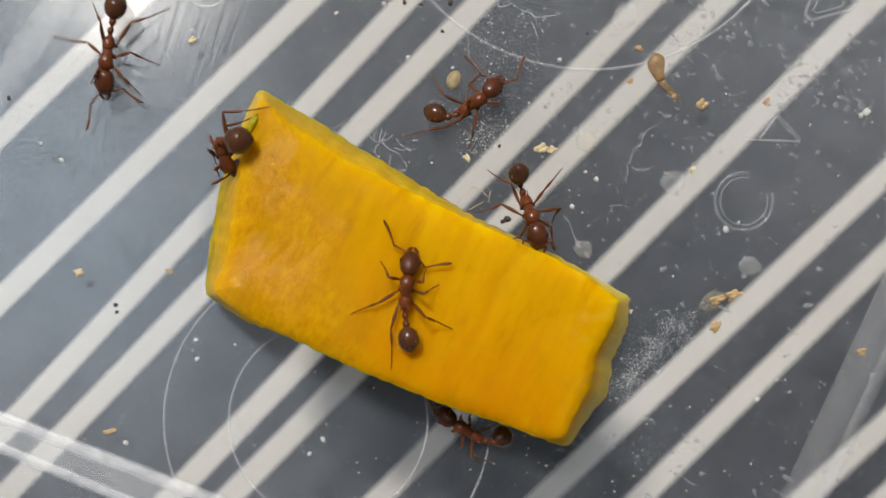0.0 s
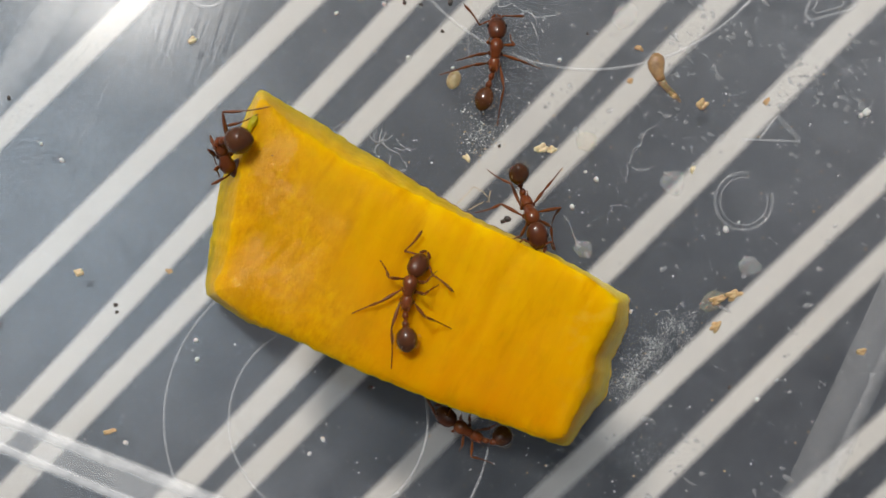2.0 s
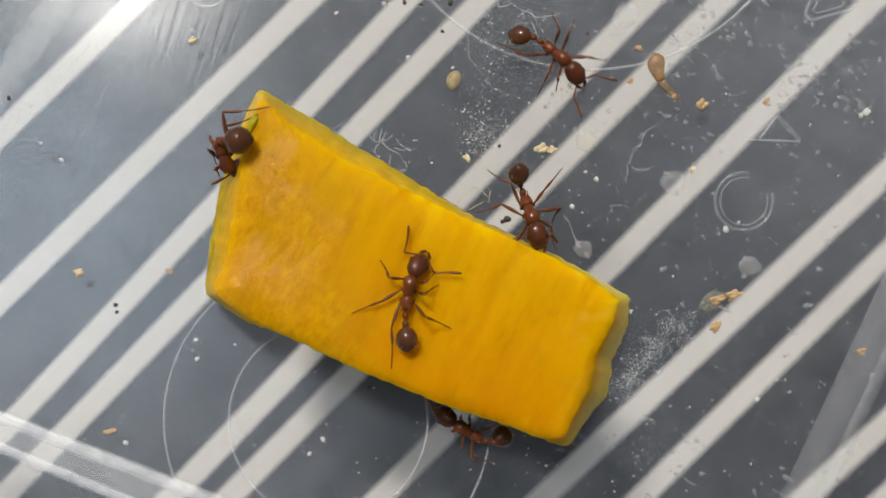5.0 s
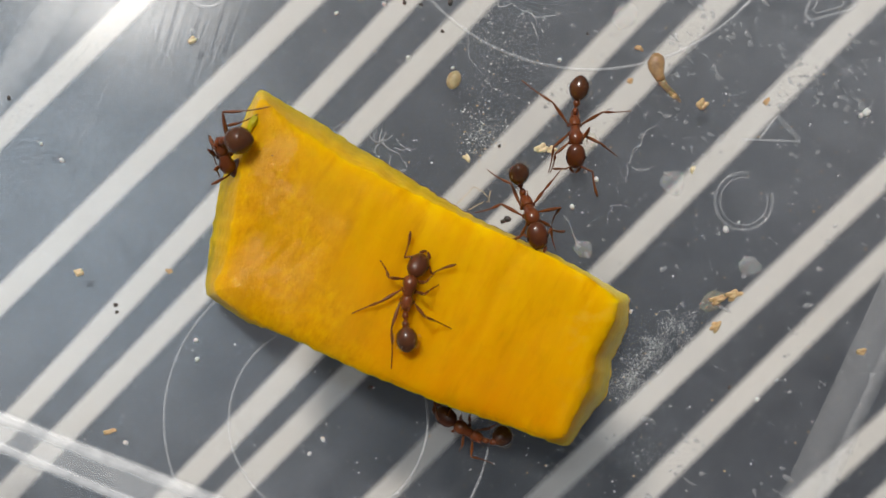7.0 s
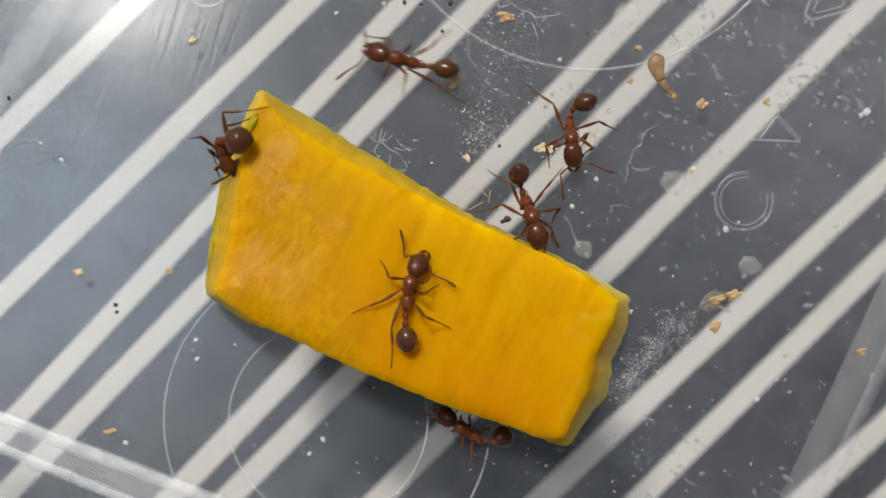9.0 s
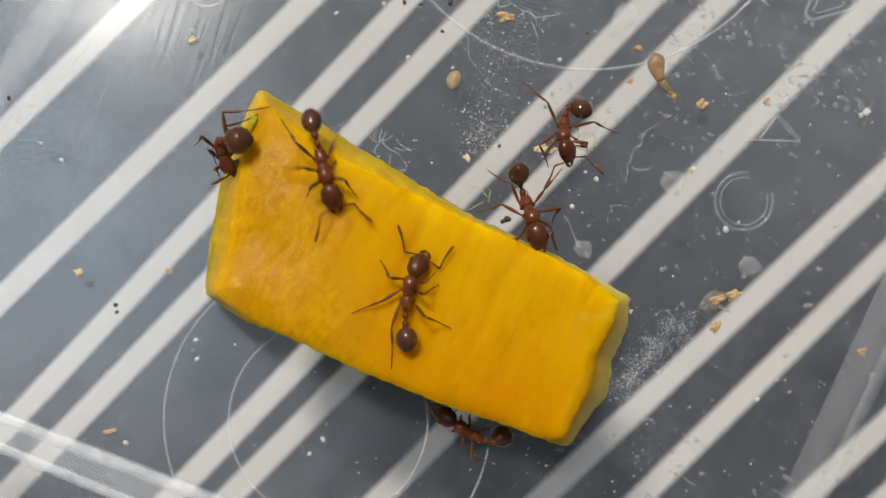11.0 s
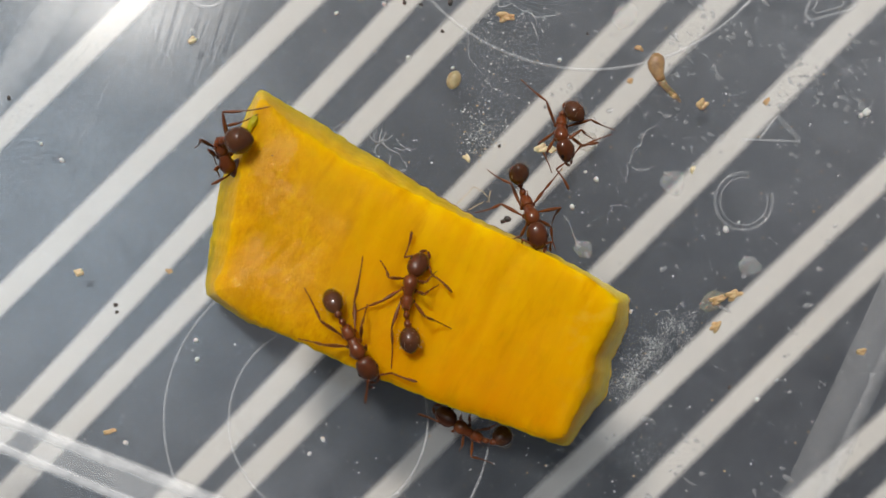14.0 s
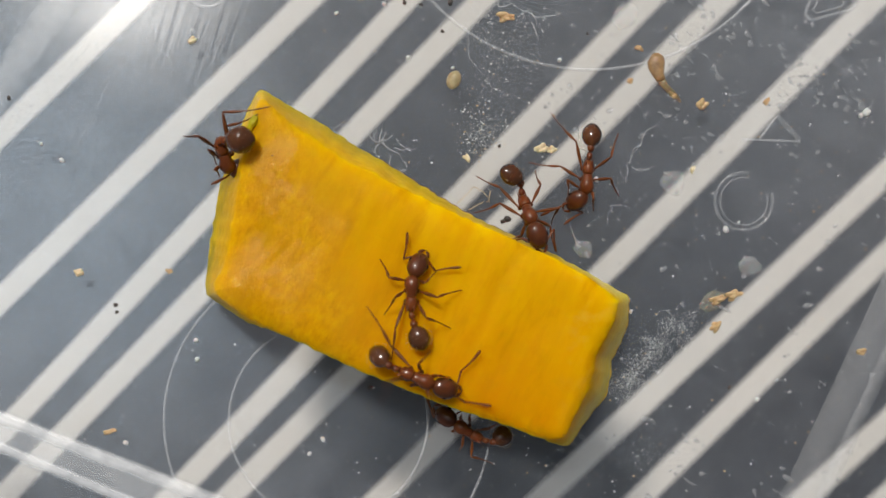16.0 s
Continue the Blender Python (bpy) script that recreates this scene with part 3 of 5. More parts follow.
def cluster_mesh(seed, r, flat):
    """A loose crumb: small grains stuck together into one knobbly piece."""
    rnd = random.Random(seed)
    knobs = [(Vector((rnd.uniform(-1, 1), rnd.uniform(-1, 1), rnd.uniform(-0.2, 1))).normalized(), rnd.uniform(0.6, 1.1), rnd.uniform(2.2, 5)) for _ in range(14)]
    bm = bmesh.new()
    bmesh.ops.create_icosphere(bm, subdivisions=4, radius=1)
    o = Vector((seed * 2.1, seed * 1.3, seed))
    for v in bm.verts:
        w = 0.55
        for way, high, tight in knobs:
            w = max(w, high * math.exp(-tight * (1 - v.co.dot(way))))
        w *= 1 + 0.16 * noise.noise(v.co * 5 + o)
        v.co = Vector((v.co.x * w, v.co.y * w * 0.8, v.co.z * w * flat)) * r * U
    return bm


def crumb(name, label, category, x, y, r, material, seed, flat=0.6, spiky=0.6, turn=0.0, group="", stretch=1.0):
    bm = cluster_mesh(seed, r, flat) if r > 6.5 and name == "food_crumb" else lump_mesh(seed, r * 0.85, flat, spiky)
    bmesh.ops.scale(bm, vec=(stretch, 1, 1), verts=bm.verts)
    low = min(v.co.z for v in bm.verts)
    ob = new(name, mesh_from(name, bm, material))
    ob.matrix_basis = Matrix.Translation(spot(x, y)) @ Matrix.Translation((0, 0, -low * 0.92)) @ pose(0, 0, 0, 0, 0, turn)
    return tagged(ob, label, category, group)


CRUMBS = "crumbs on the dish"
for k, (x, y, r, st, turn) in enumerate(((958, 264, 13, 1.3, 20), (977, 266, 11, 1.0, -20), (1242, 188, 13, 1.1, 60), (1190, 169, 8, 1.4, -30), (1131, 85, 8, 1.3, -20), (1116, 143, 7, 1.2, 20))):
    crumb("food_crumb", "pale orange food crumb on the clear dish", "crumb", x, y, r, M_CREAM if k < 2 else M_ORANGE, k + 3, 0.6, 0.8, turn, CRUMBS, st)
for k, (x, y, r, st, turn) in enumerate(((1265, 578, 12, 1.2, 50), (1297, 522, 13, 1.4, 10), (1270, 530, 12, 1.6, 15), (197, 763, 9, 1.7, 20), (300, 480, 7, 1.1, 0), (1355, 180, 8, 1.2, 40), (1522, 622, 10, 1.3, 0))):
    crumb("food_crumb", "orange tan food crumb on the clear dish", "crumb", x, y, r, M_ORANGE, k + 13, 0.6, 0.8, turn, CRUMBS, st)
for k, (x, y, r, st) in enumerate(((142, 483, 10, 1.3), (341, 73, 9, 1.1), (1225, 300, 7, 1.2), (826, 280, 8, 1.2))):
    crumb("food_crumb", "cream coloured food crumb on the clear dish", "crumb", x, y, r, M_CREAM, k + 23, 0.6, 0.7, k * 40, CRUMBS, st)
dragged = crumb("food_crumb", "tan crumb with two lobes dropped on the dish", "crumb", 895, 30, 13, M_ORANGE, 41, 0.5, 0.9, 80, CRUMBS, 1.5)
for k, (x, y, r) in enumerate(((898, 388, 8), (890, 392, 6), (884, 259, 4), (16, 174, 5), (783, 56, 4), (850, 432, 3), (655, 686, 5), (1290, 686, 4), (797, 5, 6), (716, 5, 5), (745, 9, 4), (205, 540, 5), (207, 553, 4), (1040, 60, 3))):
    crumb("dark_grit", "small dark brown grain of grit", "grit", x, y, r, M_DARK, k + 51, 0.7, 0.6, k * 33, "grit on the dish")
SPECKS = ((596, 24, 5), (680, 7, 5), (722, 103, 5), (110, 284, 6), (347, 603, 6), (350, 636, 6), (572, 777, 6), (223, 783, 6), (990, 107, 5), (1055, 318, 6), (1012, 366, 6), (1036, 305, 4), (1116, 552, 5), (1284, 407, 7),
          (1340, 707, 5), (1532, 200, 9), (1522, 205, 6), (74, 255, 4), (801, 121, 4), (548, 803, 5))
for k, (x, y, r) in enumerate(SPECKS):
    crumb("white_speck", "small white grain stuck on the clear plastic", "speck", x, y, r, M_WHITE, k + 71, 0.6, 0.5, k * 50, "white grains on the dish")

# the egg and the husk
bm = bmesh.new()
tube(bm, scaled(egg_rows(-17, 17, 12.5, 10, 14, z=9), U), 18)
egg = tagged(new("insect_egg", mesh_from("insect_egg", bm, M_EGG)), "translucent yellowish oval egg on the dish", "egg")
egg.matrix_basis = Matrix.Translation(spot(803, 143)) @ pose(0, 0, 0, 0, 0, 68)
husk = new("seed_husk")
husk.matrix_basis = Matrix.Translation(spot(1160, 110))
tagged(husk, "brown teardrop husk with a curled tail on the dish", "husk")
bm = bmesh.new()
rows = []
for px, py, r in ((-4, -14, 3), (-3, -11, 9), (0, -6, 13.5), (0, 2, 15.5), (0, 9, 15), (2, 17, 12.5), (5, 26, 9.5), (9, 34, 8)):
    rows.append(((px, -py, 8), r, r * 0.55))
tube(bm, scaled(rows, U), 16)
part("bulb", bm, M_BROWN, husk, "glossy brown bulb")
bm = bmesh.new()
tube(bm, scaled([((9, -34, 7), 8, 4), ((15, -42, 6), 6.5, 3.5), ((22, -50, 5), 6, 3), ((30, -56, 4), 5.5, 3), ((38, -64, 4), 4, 2.5), ((44, -72, 3.5), 1.5, 1)], U), 10)
part("tail", bm, M_TAIL, husk, "translucent brown curled tail")


def flake(label, x, y, r, material, seed, tail=None, stretch=1.0, turn=0.0):
    """A thin dried flake with an uneven outline and a low dome."""
    bm = bmesh.new()
    rings = []
    for f, h in ((1.0, 0.4), (0.97, 2.2), (0.8, 3.2), (0.45, 3.8), (0.12, 4.0)):
        row = []
        for k in range(28):
            a = math.tau * k / 28
            q = 1 + 0.22 * noise.noise(Vector((math.cos(a) * 1.3 + seed, math.sin(a) * 1.3, seed * 0.7))) + 0.07 * noise.noise(Vector((math.cos(a) * 4 + seed, math.sin(a) * 4, 1)))
            row.append(bm.verts.new((math.cos(a) * r * q * f * stretch * U, math.sin(a) * r * q * f * U, h * U)))
        rings.append(row)
    for p, q in zip(rings, rings[1:]):
        for k in range(28):
            bm.faces.new((p[k], p[(k + 1) % 28], q[(k + 1) % 28], q[k]))
    bm.faces.new(rings[-1])
    if tail:
        tube(bm, scaled(tail, U), 6)
    ob = new("dried_flake", mesh_from("dried_flake", bm, material))
    ob.matrix_basis = Matrix.Translation(spot(x, y)) @ pose(0, 0, 0, 0, 0, turn)
    return tagged(ob, label, "flake", "flakes on the dish")


flake("translucent tan round flake on the dish", 1038, 250, 18, M_TANFILM, 2.0)
flake("pale translucent crumpled flake on the dish", 1191, 324, 22, M_FILM, 5.0, None, 1.0, 60)
flake("pale teardrop flake with a thin tail", 1033, 442, 16, M_FILM, 8.0, [((-10, 8, 2), 4, 2), ((-15, 18, 2), 1.8, 1.2), ((-21, 34, 2), 0.8, 0.7), ((-30, 60, 2), 0.4, 0.4)], 1.05, 0)
flake("pale round dried flake on the dish", 1327, 472, 17, M_FILM, 11.0, None, 1.15)
flake("pale torn film on the dish", 1106, 28, 20, M_FILM, 14.0, None, 1.3, 50)
flake("dull yellowish smear on the dish", 1260, 534, 15, M_TANFILM, 17.0, None, 1.7, 35)


def fibre(bm, x, y, way, length, curl, seed, r=0.9, z=3.0):
    rnd = random.Random(seed)
    n = max(6, int(length / 6))
    a = radians(way)
    rows = []
    for i in range(n + 1):
        rows.append((spot(x, y, z + 3 * abs(math.sin(i * 0.5 + seed))), r * U * (1 - 0.4 * i / n), r * U * (1 - 0.4 * i / n)))
        x += math.cos(a) * length / n
        y -= math.sin(a) * length / n
        a += radians(curl / n + rnd.uniform(-22, 22))
    tube(bm, rows, 5)


def fibre_thing(label, strands, material=M_FIBRE, r=0.9):
    bm = bmesh.new()
    for k, (x, y, way, length, curl) in enumerate(strands):
        fibre(bm, x, y, way, length, curl, k + x, r * 0.6)
    return tagged(new("fibre", mesh_from("fibre", bm, material)), label, "fibre", "fibres on the dish")


fibre_thing("tangle of curled white fibres beside the slice", ((672, 252, 100, 26, 30), (672, 252, 170, 28, -60), (674, 250, 20, 24, 20), (676, 252, -50, 46, -40), (672, 254, 225, 26, 80), (690, 275, -80, 30, -70), (676, 250, 60, 18, 60), (700, 262, -20, 26, 90), (664, 246, 140, 16, -80)), r=1.1)
fibre_thing("thin curled white fibre", ((702, 245, -70, 46, 50), (712, 285, -30, 40, -190), (590, 232, 70, 30, -110), (716, 300, 200, 20, 60)), r=0.9)
fibre_thing("dry straw coloured rootlet at the slice edge", ((808, 362, 50, 44, -30), (836, 330, -20, 34, -50), (868, 338, -100, 22, 40), (830, 372, 30, 30, 10)), M_STRAW, 1.6)
fibre_thing("white frayed fibre stuck to the dish", ((1118, 296, -30, 44, 80), (1112, 300, 140, 18, -100), (1114, 290, 70, 44, -30), (1128, 262, 40, 60, 20), (1124, 300, 10, 26, 60), (1112, 302, -110, 22, 60)), r=0.8)
fibre_thing("very fine white thread on the dish", ((1075, 400, 95, 36, -60), (1080, 365, 10, 52, -20)), r=0.45)
fibre_thing("white scratch-like fibres on the dish", ((940, 40, -50, 26, 10), (935, 22, -30, 36, 20), (960, 30, 10, 30, 10), (915, 30, 20, 26, -20), (880, 10, -20, 30, 10), (925, 34, 60, 22, 40), (950, 36, 130, 24, -30)), r=1.0)
fibre_thing("fine straight thread on the dish", ((305, 110, 140, 70, 30), (830, 50, -90, 120, 3)), r=0.6)


def dust(name, label, spots, material, seed):
    """Many small grains in one sheet of dust."""
    rnd = random.Random(seed)
    verts, faces = [], []
    for x, y, r in spots:
        p = spot(x, y, 0)
        turn = rnd.uniform(0, math.tau)
        a, b, h = r * U * rnd.uniform(0.7, 1.3), r * U * rnd.uniform(0.5, 1.0), r * U * rnd.uniform(0.5, 1.0)
        i = len(verts)
        for dx, dy, dz in ((1, 0, .3), (0.1, 1, .4), (-1, 0.1, .3), (0, -1, .35), (0.1, 0, 1), (0, 0, 0)):
            u, v = dx * a, dy * b
            verts.append((p.x + u * math.cos(turn) - v * math.sin(turn), p.y + u * math.sin(turn) + v * math.cos(turn), dz * h))
        for k in range(4):
            faces.append((i + k, i + (k + 1) % 4, i + 4))
            faces.append((i + (k + 1) % 4, i + k, i + 5))
    me = bpy.data.meshes.new(name)
    me.from_pydata(verts, [], faces)
    me.materials.append(material)
    return tagged(new(name, me), label, "dust", kind="stuff")



def residue(seed):
    """Small clear dried drops on the plastic, low domes with a drawn-out end."""
    rnd = random.Random(seed)
    bm = bmesh.new()
    for k in range(1500):
        x, y = rnd.uniform(960, 1600), rnd.uniform(-20, 900)
        if k < 520:
            x, y = rnd.gauss(1320, 130), rnd.gauss(130, 80)
        patch = noise.noise(Vector((x * 0.011, y * 0.011, 6))) + 0.6 * noise.noise(Vector((x * 0.035, y * 0.035, 2)))
        if inside_slice(x, y) or patch + rnd.uniform(-0.25, 0.25) < 0.05:
            continue
        a = radians(rnd.gauss(-32, 25))
        w = min(1.0 + rnd.expovariate(0.85), 5.0)
        l = w * rnd.uniform(1.6, 3.4)
        d = Vector((math.cos(a), math.sin(a), 0)) * U
        c = spot(x, y, 0.3)
        rows = []
        for u, r in ((-0.5, 0.15), (-0.38, 0.75), (-0.12, 1.0), (0.18, 0.85), (0.5, 0.5), (0.9, 0.1)):
            rows.append((c + d * (l * u), w * r * U, w * r * 0.38 * U))
        tube(bm, rows, 8)
    return tagged(new("residue", mesh_from("residue", bm, M_DROP)), "small clear dried drops on the plastic", "residue", kind="stuff")


residue(21)
rnd = random.Random(11)
grains = []
for _ in range(9500):
    x, y = rnd.uniform(-60, 1630), rnd.uniform(-60, 940)
    if (x < 420 and rnd.random() < 0.45) or (x > 1050 and y > 420 and rnd.random() < 0.68):
        continue
    if noise.noise(Vector((x * 0.006, y * 0.006, 4))) + rnd.uniform(-0.5, 0.5) < -0.05:
        continue
    if not inside_slice(x, y):
        grains.append((x, y, min(0.4 + rnd.expovariate(3.0), 2.8)))
for _ in range(8000):
    u = rnd.uniform(-0.12, 1)
    x, y = 1092 + 120 * u + rnd.gauss(0, 17), 692 - 128 * u + rnd.gauss(0, 17)
    if noise.noise(Vector((x * 0.03, y * 0.03, 9))) + rnd.uniform(-0.4, 0.4) > 0.02 and not inside_slice(x, y):
        grains.append((x, y, min(0.25 + rnd.expovariate(5.0), 1.3)))
for cx, cy, sx, sy, count in ((872, 110, 24, 75, 560), (850, 250, 20, 38, 700), (910, 60, 44, 34, 260), (940, 180, 40, 60, 200), (1330, 130, 130, 90, 420), (1170, 610, 44, 44, 160), (1500, 300, 60, 200, 150), (1420, 120, 90, 70, 160), (1020, 330, 60, 60, 120),
                              (692, 862, 14, 14, 130), (1135, 812, 34, 20, 220), (1240, 745, 40, 30, 90), (985, 840, 30, 26, 120)):
    for _ in range(count):
        x, y = rnd.gauss(cx, sx), rnd.gauss(cy, sy)
        if not inside_slice(x, y):
            grains.append((x, y, min(0.35 + rnd.expovariate(2.8), 2.2)))
for _ in range(420):
    x, y = rnd.uniform(0, 1568), rnd.uniform(0, 882)
    if not inside_slice(x, y):
        grains.append((x, y, rnd.uniform(0.9, 2.1)))
dust("dust", "fine white dust and crystals scattered on the dish", grains, M_DUST, 3)
grit = [(rnd.gauss(855, 18), rnd.gauss(255, 34), rnd.uniform(0.8, 2.0)) for _ in range(36)]
grit += [(rnd.uniform(560, 1600), rnd.uniform(-30, 900), rnd.uniform(0.7, 2.2)) for _ in range(260)]
dust("grit", "fine brown grit scattered on the dish", [g for g in grit if not inside_slice(g[0], g[1])], M_ORANGE, 5)


# ---------------------------------------------------------------- ants
# Ant space: x forward, y to its left, z up from the surface under the thorax; plan units, scaled by U.
HIPS = ((22, 8, 19), (4, 9, 18), (-15, 8, 18), (22, -8, 19), (4, -9, 18), (-15, -8, 18))
REST = ((62, 50), (4, 74), (-74, 54), (62, -50), (4, -74), (-74, -54), (112, 44), (112, -44))
BENDS = ((42, 34), (4, 42), (-34, 42), (42, -34), (4, -42), (-34, -42), (84, 34), (84, -34))
LENGTHS = ((35, 49), (44, 61), (52, 77), (35, 49), (44, 61), (52, 77), (29, 48), (29, 48))
BODY_Z = 27.0
NECK, TAIL = 31.0, -31.0
WAIST_L, GASTER_L = 31.0, 20.0


def limb_mesh(name, length, radii, bow=0.0, sag=0.0):
    """A limb segment along +x; radii at even steps."""
    bm = bmesh.new()
    n = len(radii) - 1
    rows = []
    for i, r in enumerate(radii):
        u = i / n
        rows.append(((length * u, bow * math.sin(math.pi * u), sag * math.sin(math.pi * u)), r * 0.88, r * 0.88))
    tube(bm, scaled(rows, U), 8)
    return bm


def head_mesh():
    bm = bmesh.new()
    rows = []
    for x, w, h, z in ((-2, 5, 5, -1), (1, 10, 9, -1), (5, 15, 12.5, 0), (11, 18.3, 14.5, 0.5), (18, 20, 15.5, 0.5), (25, 20.4, 15.5, 0),
                       (32, 19.6, 14.5, -1), (38, 17.8, 12.5, -2.5), (43, 15, 10.5, -4), (47, 11, 8, -5), (49.5, 6, 5, -6), (50.5, 2, 2, -6)):
        rows.append(((x, 0, z), w, h))
    tube(bm, scaled(rows, U), 22)
    # frontal lobes above the antenna sockets
    for s in (1, -1):
        tube(bm, scaled([((35, 4 * s, 9), 1.5, 1.2), ((39, 5.5 * s, 8.5), 3.2, 2.6), ((44, 7 * s, 5), 3.0, 2.4), ((47, 7.5 * s, 2), 1, 1)], U), 8)
    return bm


def mandible_mesh(s):
    bm = bmesh.new()
    tube(bm, scaled([((45, 9 * s, -6), 3, 2.5), ((51, 9.5 * s, -7), 3.6, 2.4), ((56, 6.5 * s, -8), 3.2, 2), ((59.5, 2.5 * s, -8.5), 2, 1.5), ((60.5, 0.5 * s, -8.5), 0.5, 0.5)], U), 8)
    return bm


def thorax_mesh():
    bm = bmesh.new()
    rows = []
    for x, w, h, z in ((33, 4.5, 4.5, 0), (30, 7.8, 7, 0), (26, 11.4, 10, 1), (20, 13.4, 12, 2), (14, 13.2, 12.2, 2.6), (9, 11.2, 11, 2.4), (5, 9.6, 9.4, 1.6),
                       (0, 9.2, 8.6, 0.8), (-4, 9.0, 8.2, 0.4), (-5.6, 8.0, 6.8, -1.2), (-7.2, 9.2, 8.4, -0.2), (-10, 10.4, 9.8, 0.4), (-20, 10.6, 9.8, 0), (-25, 9.4, 8.6, -1.4),
                       (-28, 7, 6.6, -3.2), (-33, 3.4, 3.4, -5)):
        rows.append(((x, 0, z), w, h))
    tube(bm, scaled(rows, U), 20)
    for s in (1, -1):       # propodeal spines and coxae
        tube(bm, scaled([((-20, 5 * s, 6), 2.0, 2.0), ((-27, 6 * s, 9), 1.3, 1.3), ((-34, 7 * s, 11), 0.3, 0.3)], U), 6)
        for hx, hy, hz in HIPS[:3]:
            tube(bm, scaled([((hx - 1, (hy - 4) * s, hz - BODY_Z + 5), 4.2, 4.2), ((hx, hy * s, hz - BODY_Z + 1), 5, 5), ((hx + 1, (hy + 4) * s, hz - BODY_Z - 1), 3.4, 3.4), ((hx + 1, (hy + 6) * s, hz - BODY_Z - 1), 1, 1)], U), 8)
    return bm


def waist_mesh():
    """Petiole and postpetiole nodes, along +x away from the thorax."""
    bm = bmesh.new()
    rows = []
    for x, w, h, z in ((-3, 3.2, 3.2, 0), (2, 3.4, 3.4, 0), (6, 4.6, 5.8, 1.4), (10, 5.8, 8, 2.6), (13, 5.2, 6.2, 1.4), (16, 3.0, 3.2, 0), (18, 2.7, 3.0, 0), (20, 4.2, 4.6, 0.4),
                       (24, 6.6, 7.2, 1.6), (28, 6.6, 6.8, 1), (31, 4.4, 4.4, 0), (33.5, 3, 3, 0)):
        rows.append(((x, 0, z), w, h))
    tube(bm, scaled(rows, U), 16)
    return bm


def gaster_mesh(fat):
    bm = bmesh.new()
    rows = []
    shape = ((-3, 3), (0, 7.5), (3, 12.5), (7, 17), (12, 20.2), (18, 22.2), (24, 22.6), (29, 21.9), (29.6, 21.3), (33, 19.6), (36, 17.5), (36.5, 17), (39.5, 14), (40, 13.5), (43, 9.5), (45, 5.5), (46.2, 1.5))
    for x, r in shape:
        rows.append(((x * 1.02, 0, 0), r * fat * 0.96, r * fat * 0.9))
    tube(bm, scaled(rows, U), 26)
    return bm


MESHES = {}


def smaller(bm):
    bmesh.ops.scale(bm, vec=(0.89, 0.89, 0.89), verts=bm.verts)
    return bm



def mesh_once(key, make, material):
    if key not in MESHES:
        MESHES[key] = mesh_from(key, make(), material)
    return MESHES[key]


def hair_mesh(seed, count):
    """Short pale bristles that stand on the gaster."""
    rnd = random.Random(seed)
    bm = bmesh.new()
    for _ in range(count):
        a = rnd.uniform(-0.2, math.pi + 0.2)
        x = rnd.uniform(4, 40)
        r = 22 * math.sqrt(max(1 - ((x - 23) / 24.5) ** 2, 0.02))
        p = Vector((x * 0.93, math.cos(a) * r, math.sin(a) * r * 0.93))
        nrm = Vector(((x - 23) / 24 + 0.5, math.cos(a), math.sin(a))).normalized()
        tube(bm, [(p * U, 0.25 * U, 0.25 * U), ((p + nrm * rnd.uniform(3, 5)) * U, 0.1 * U, 0.1 * U)], 3)
    return bm


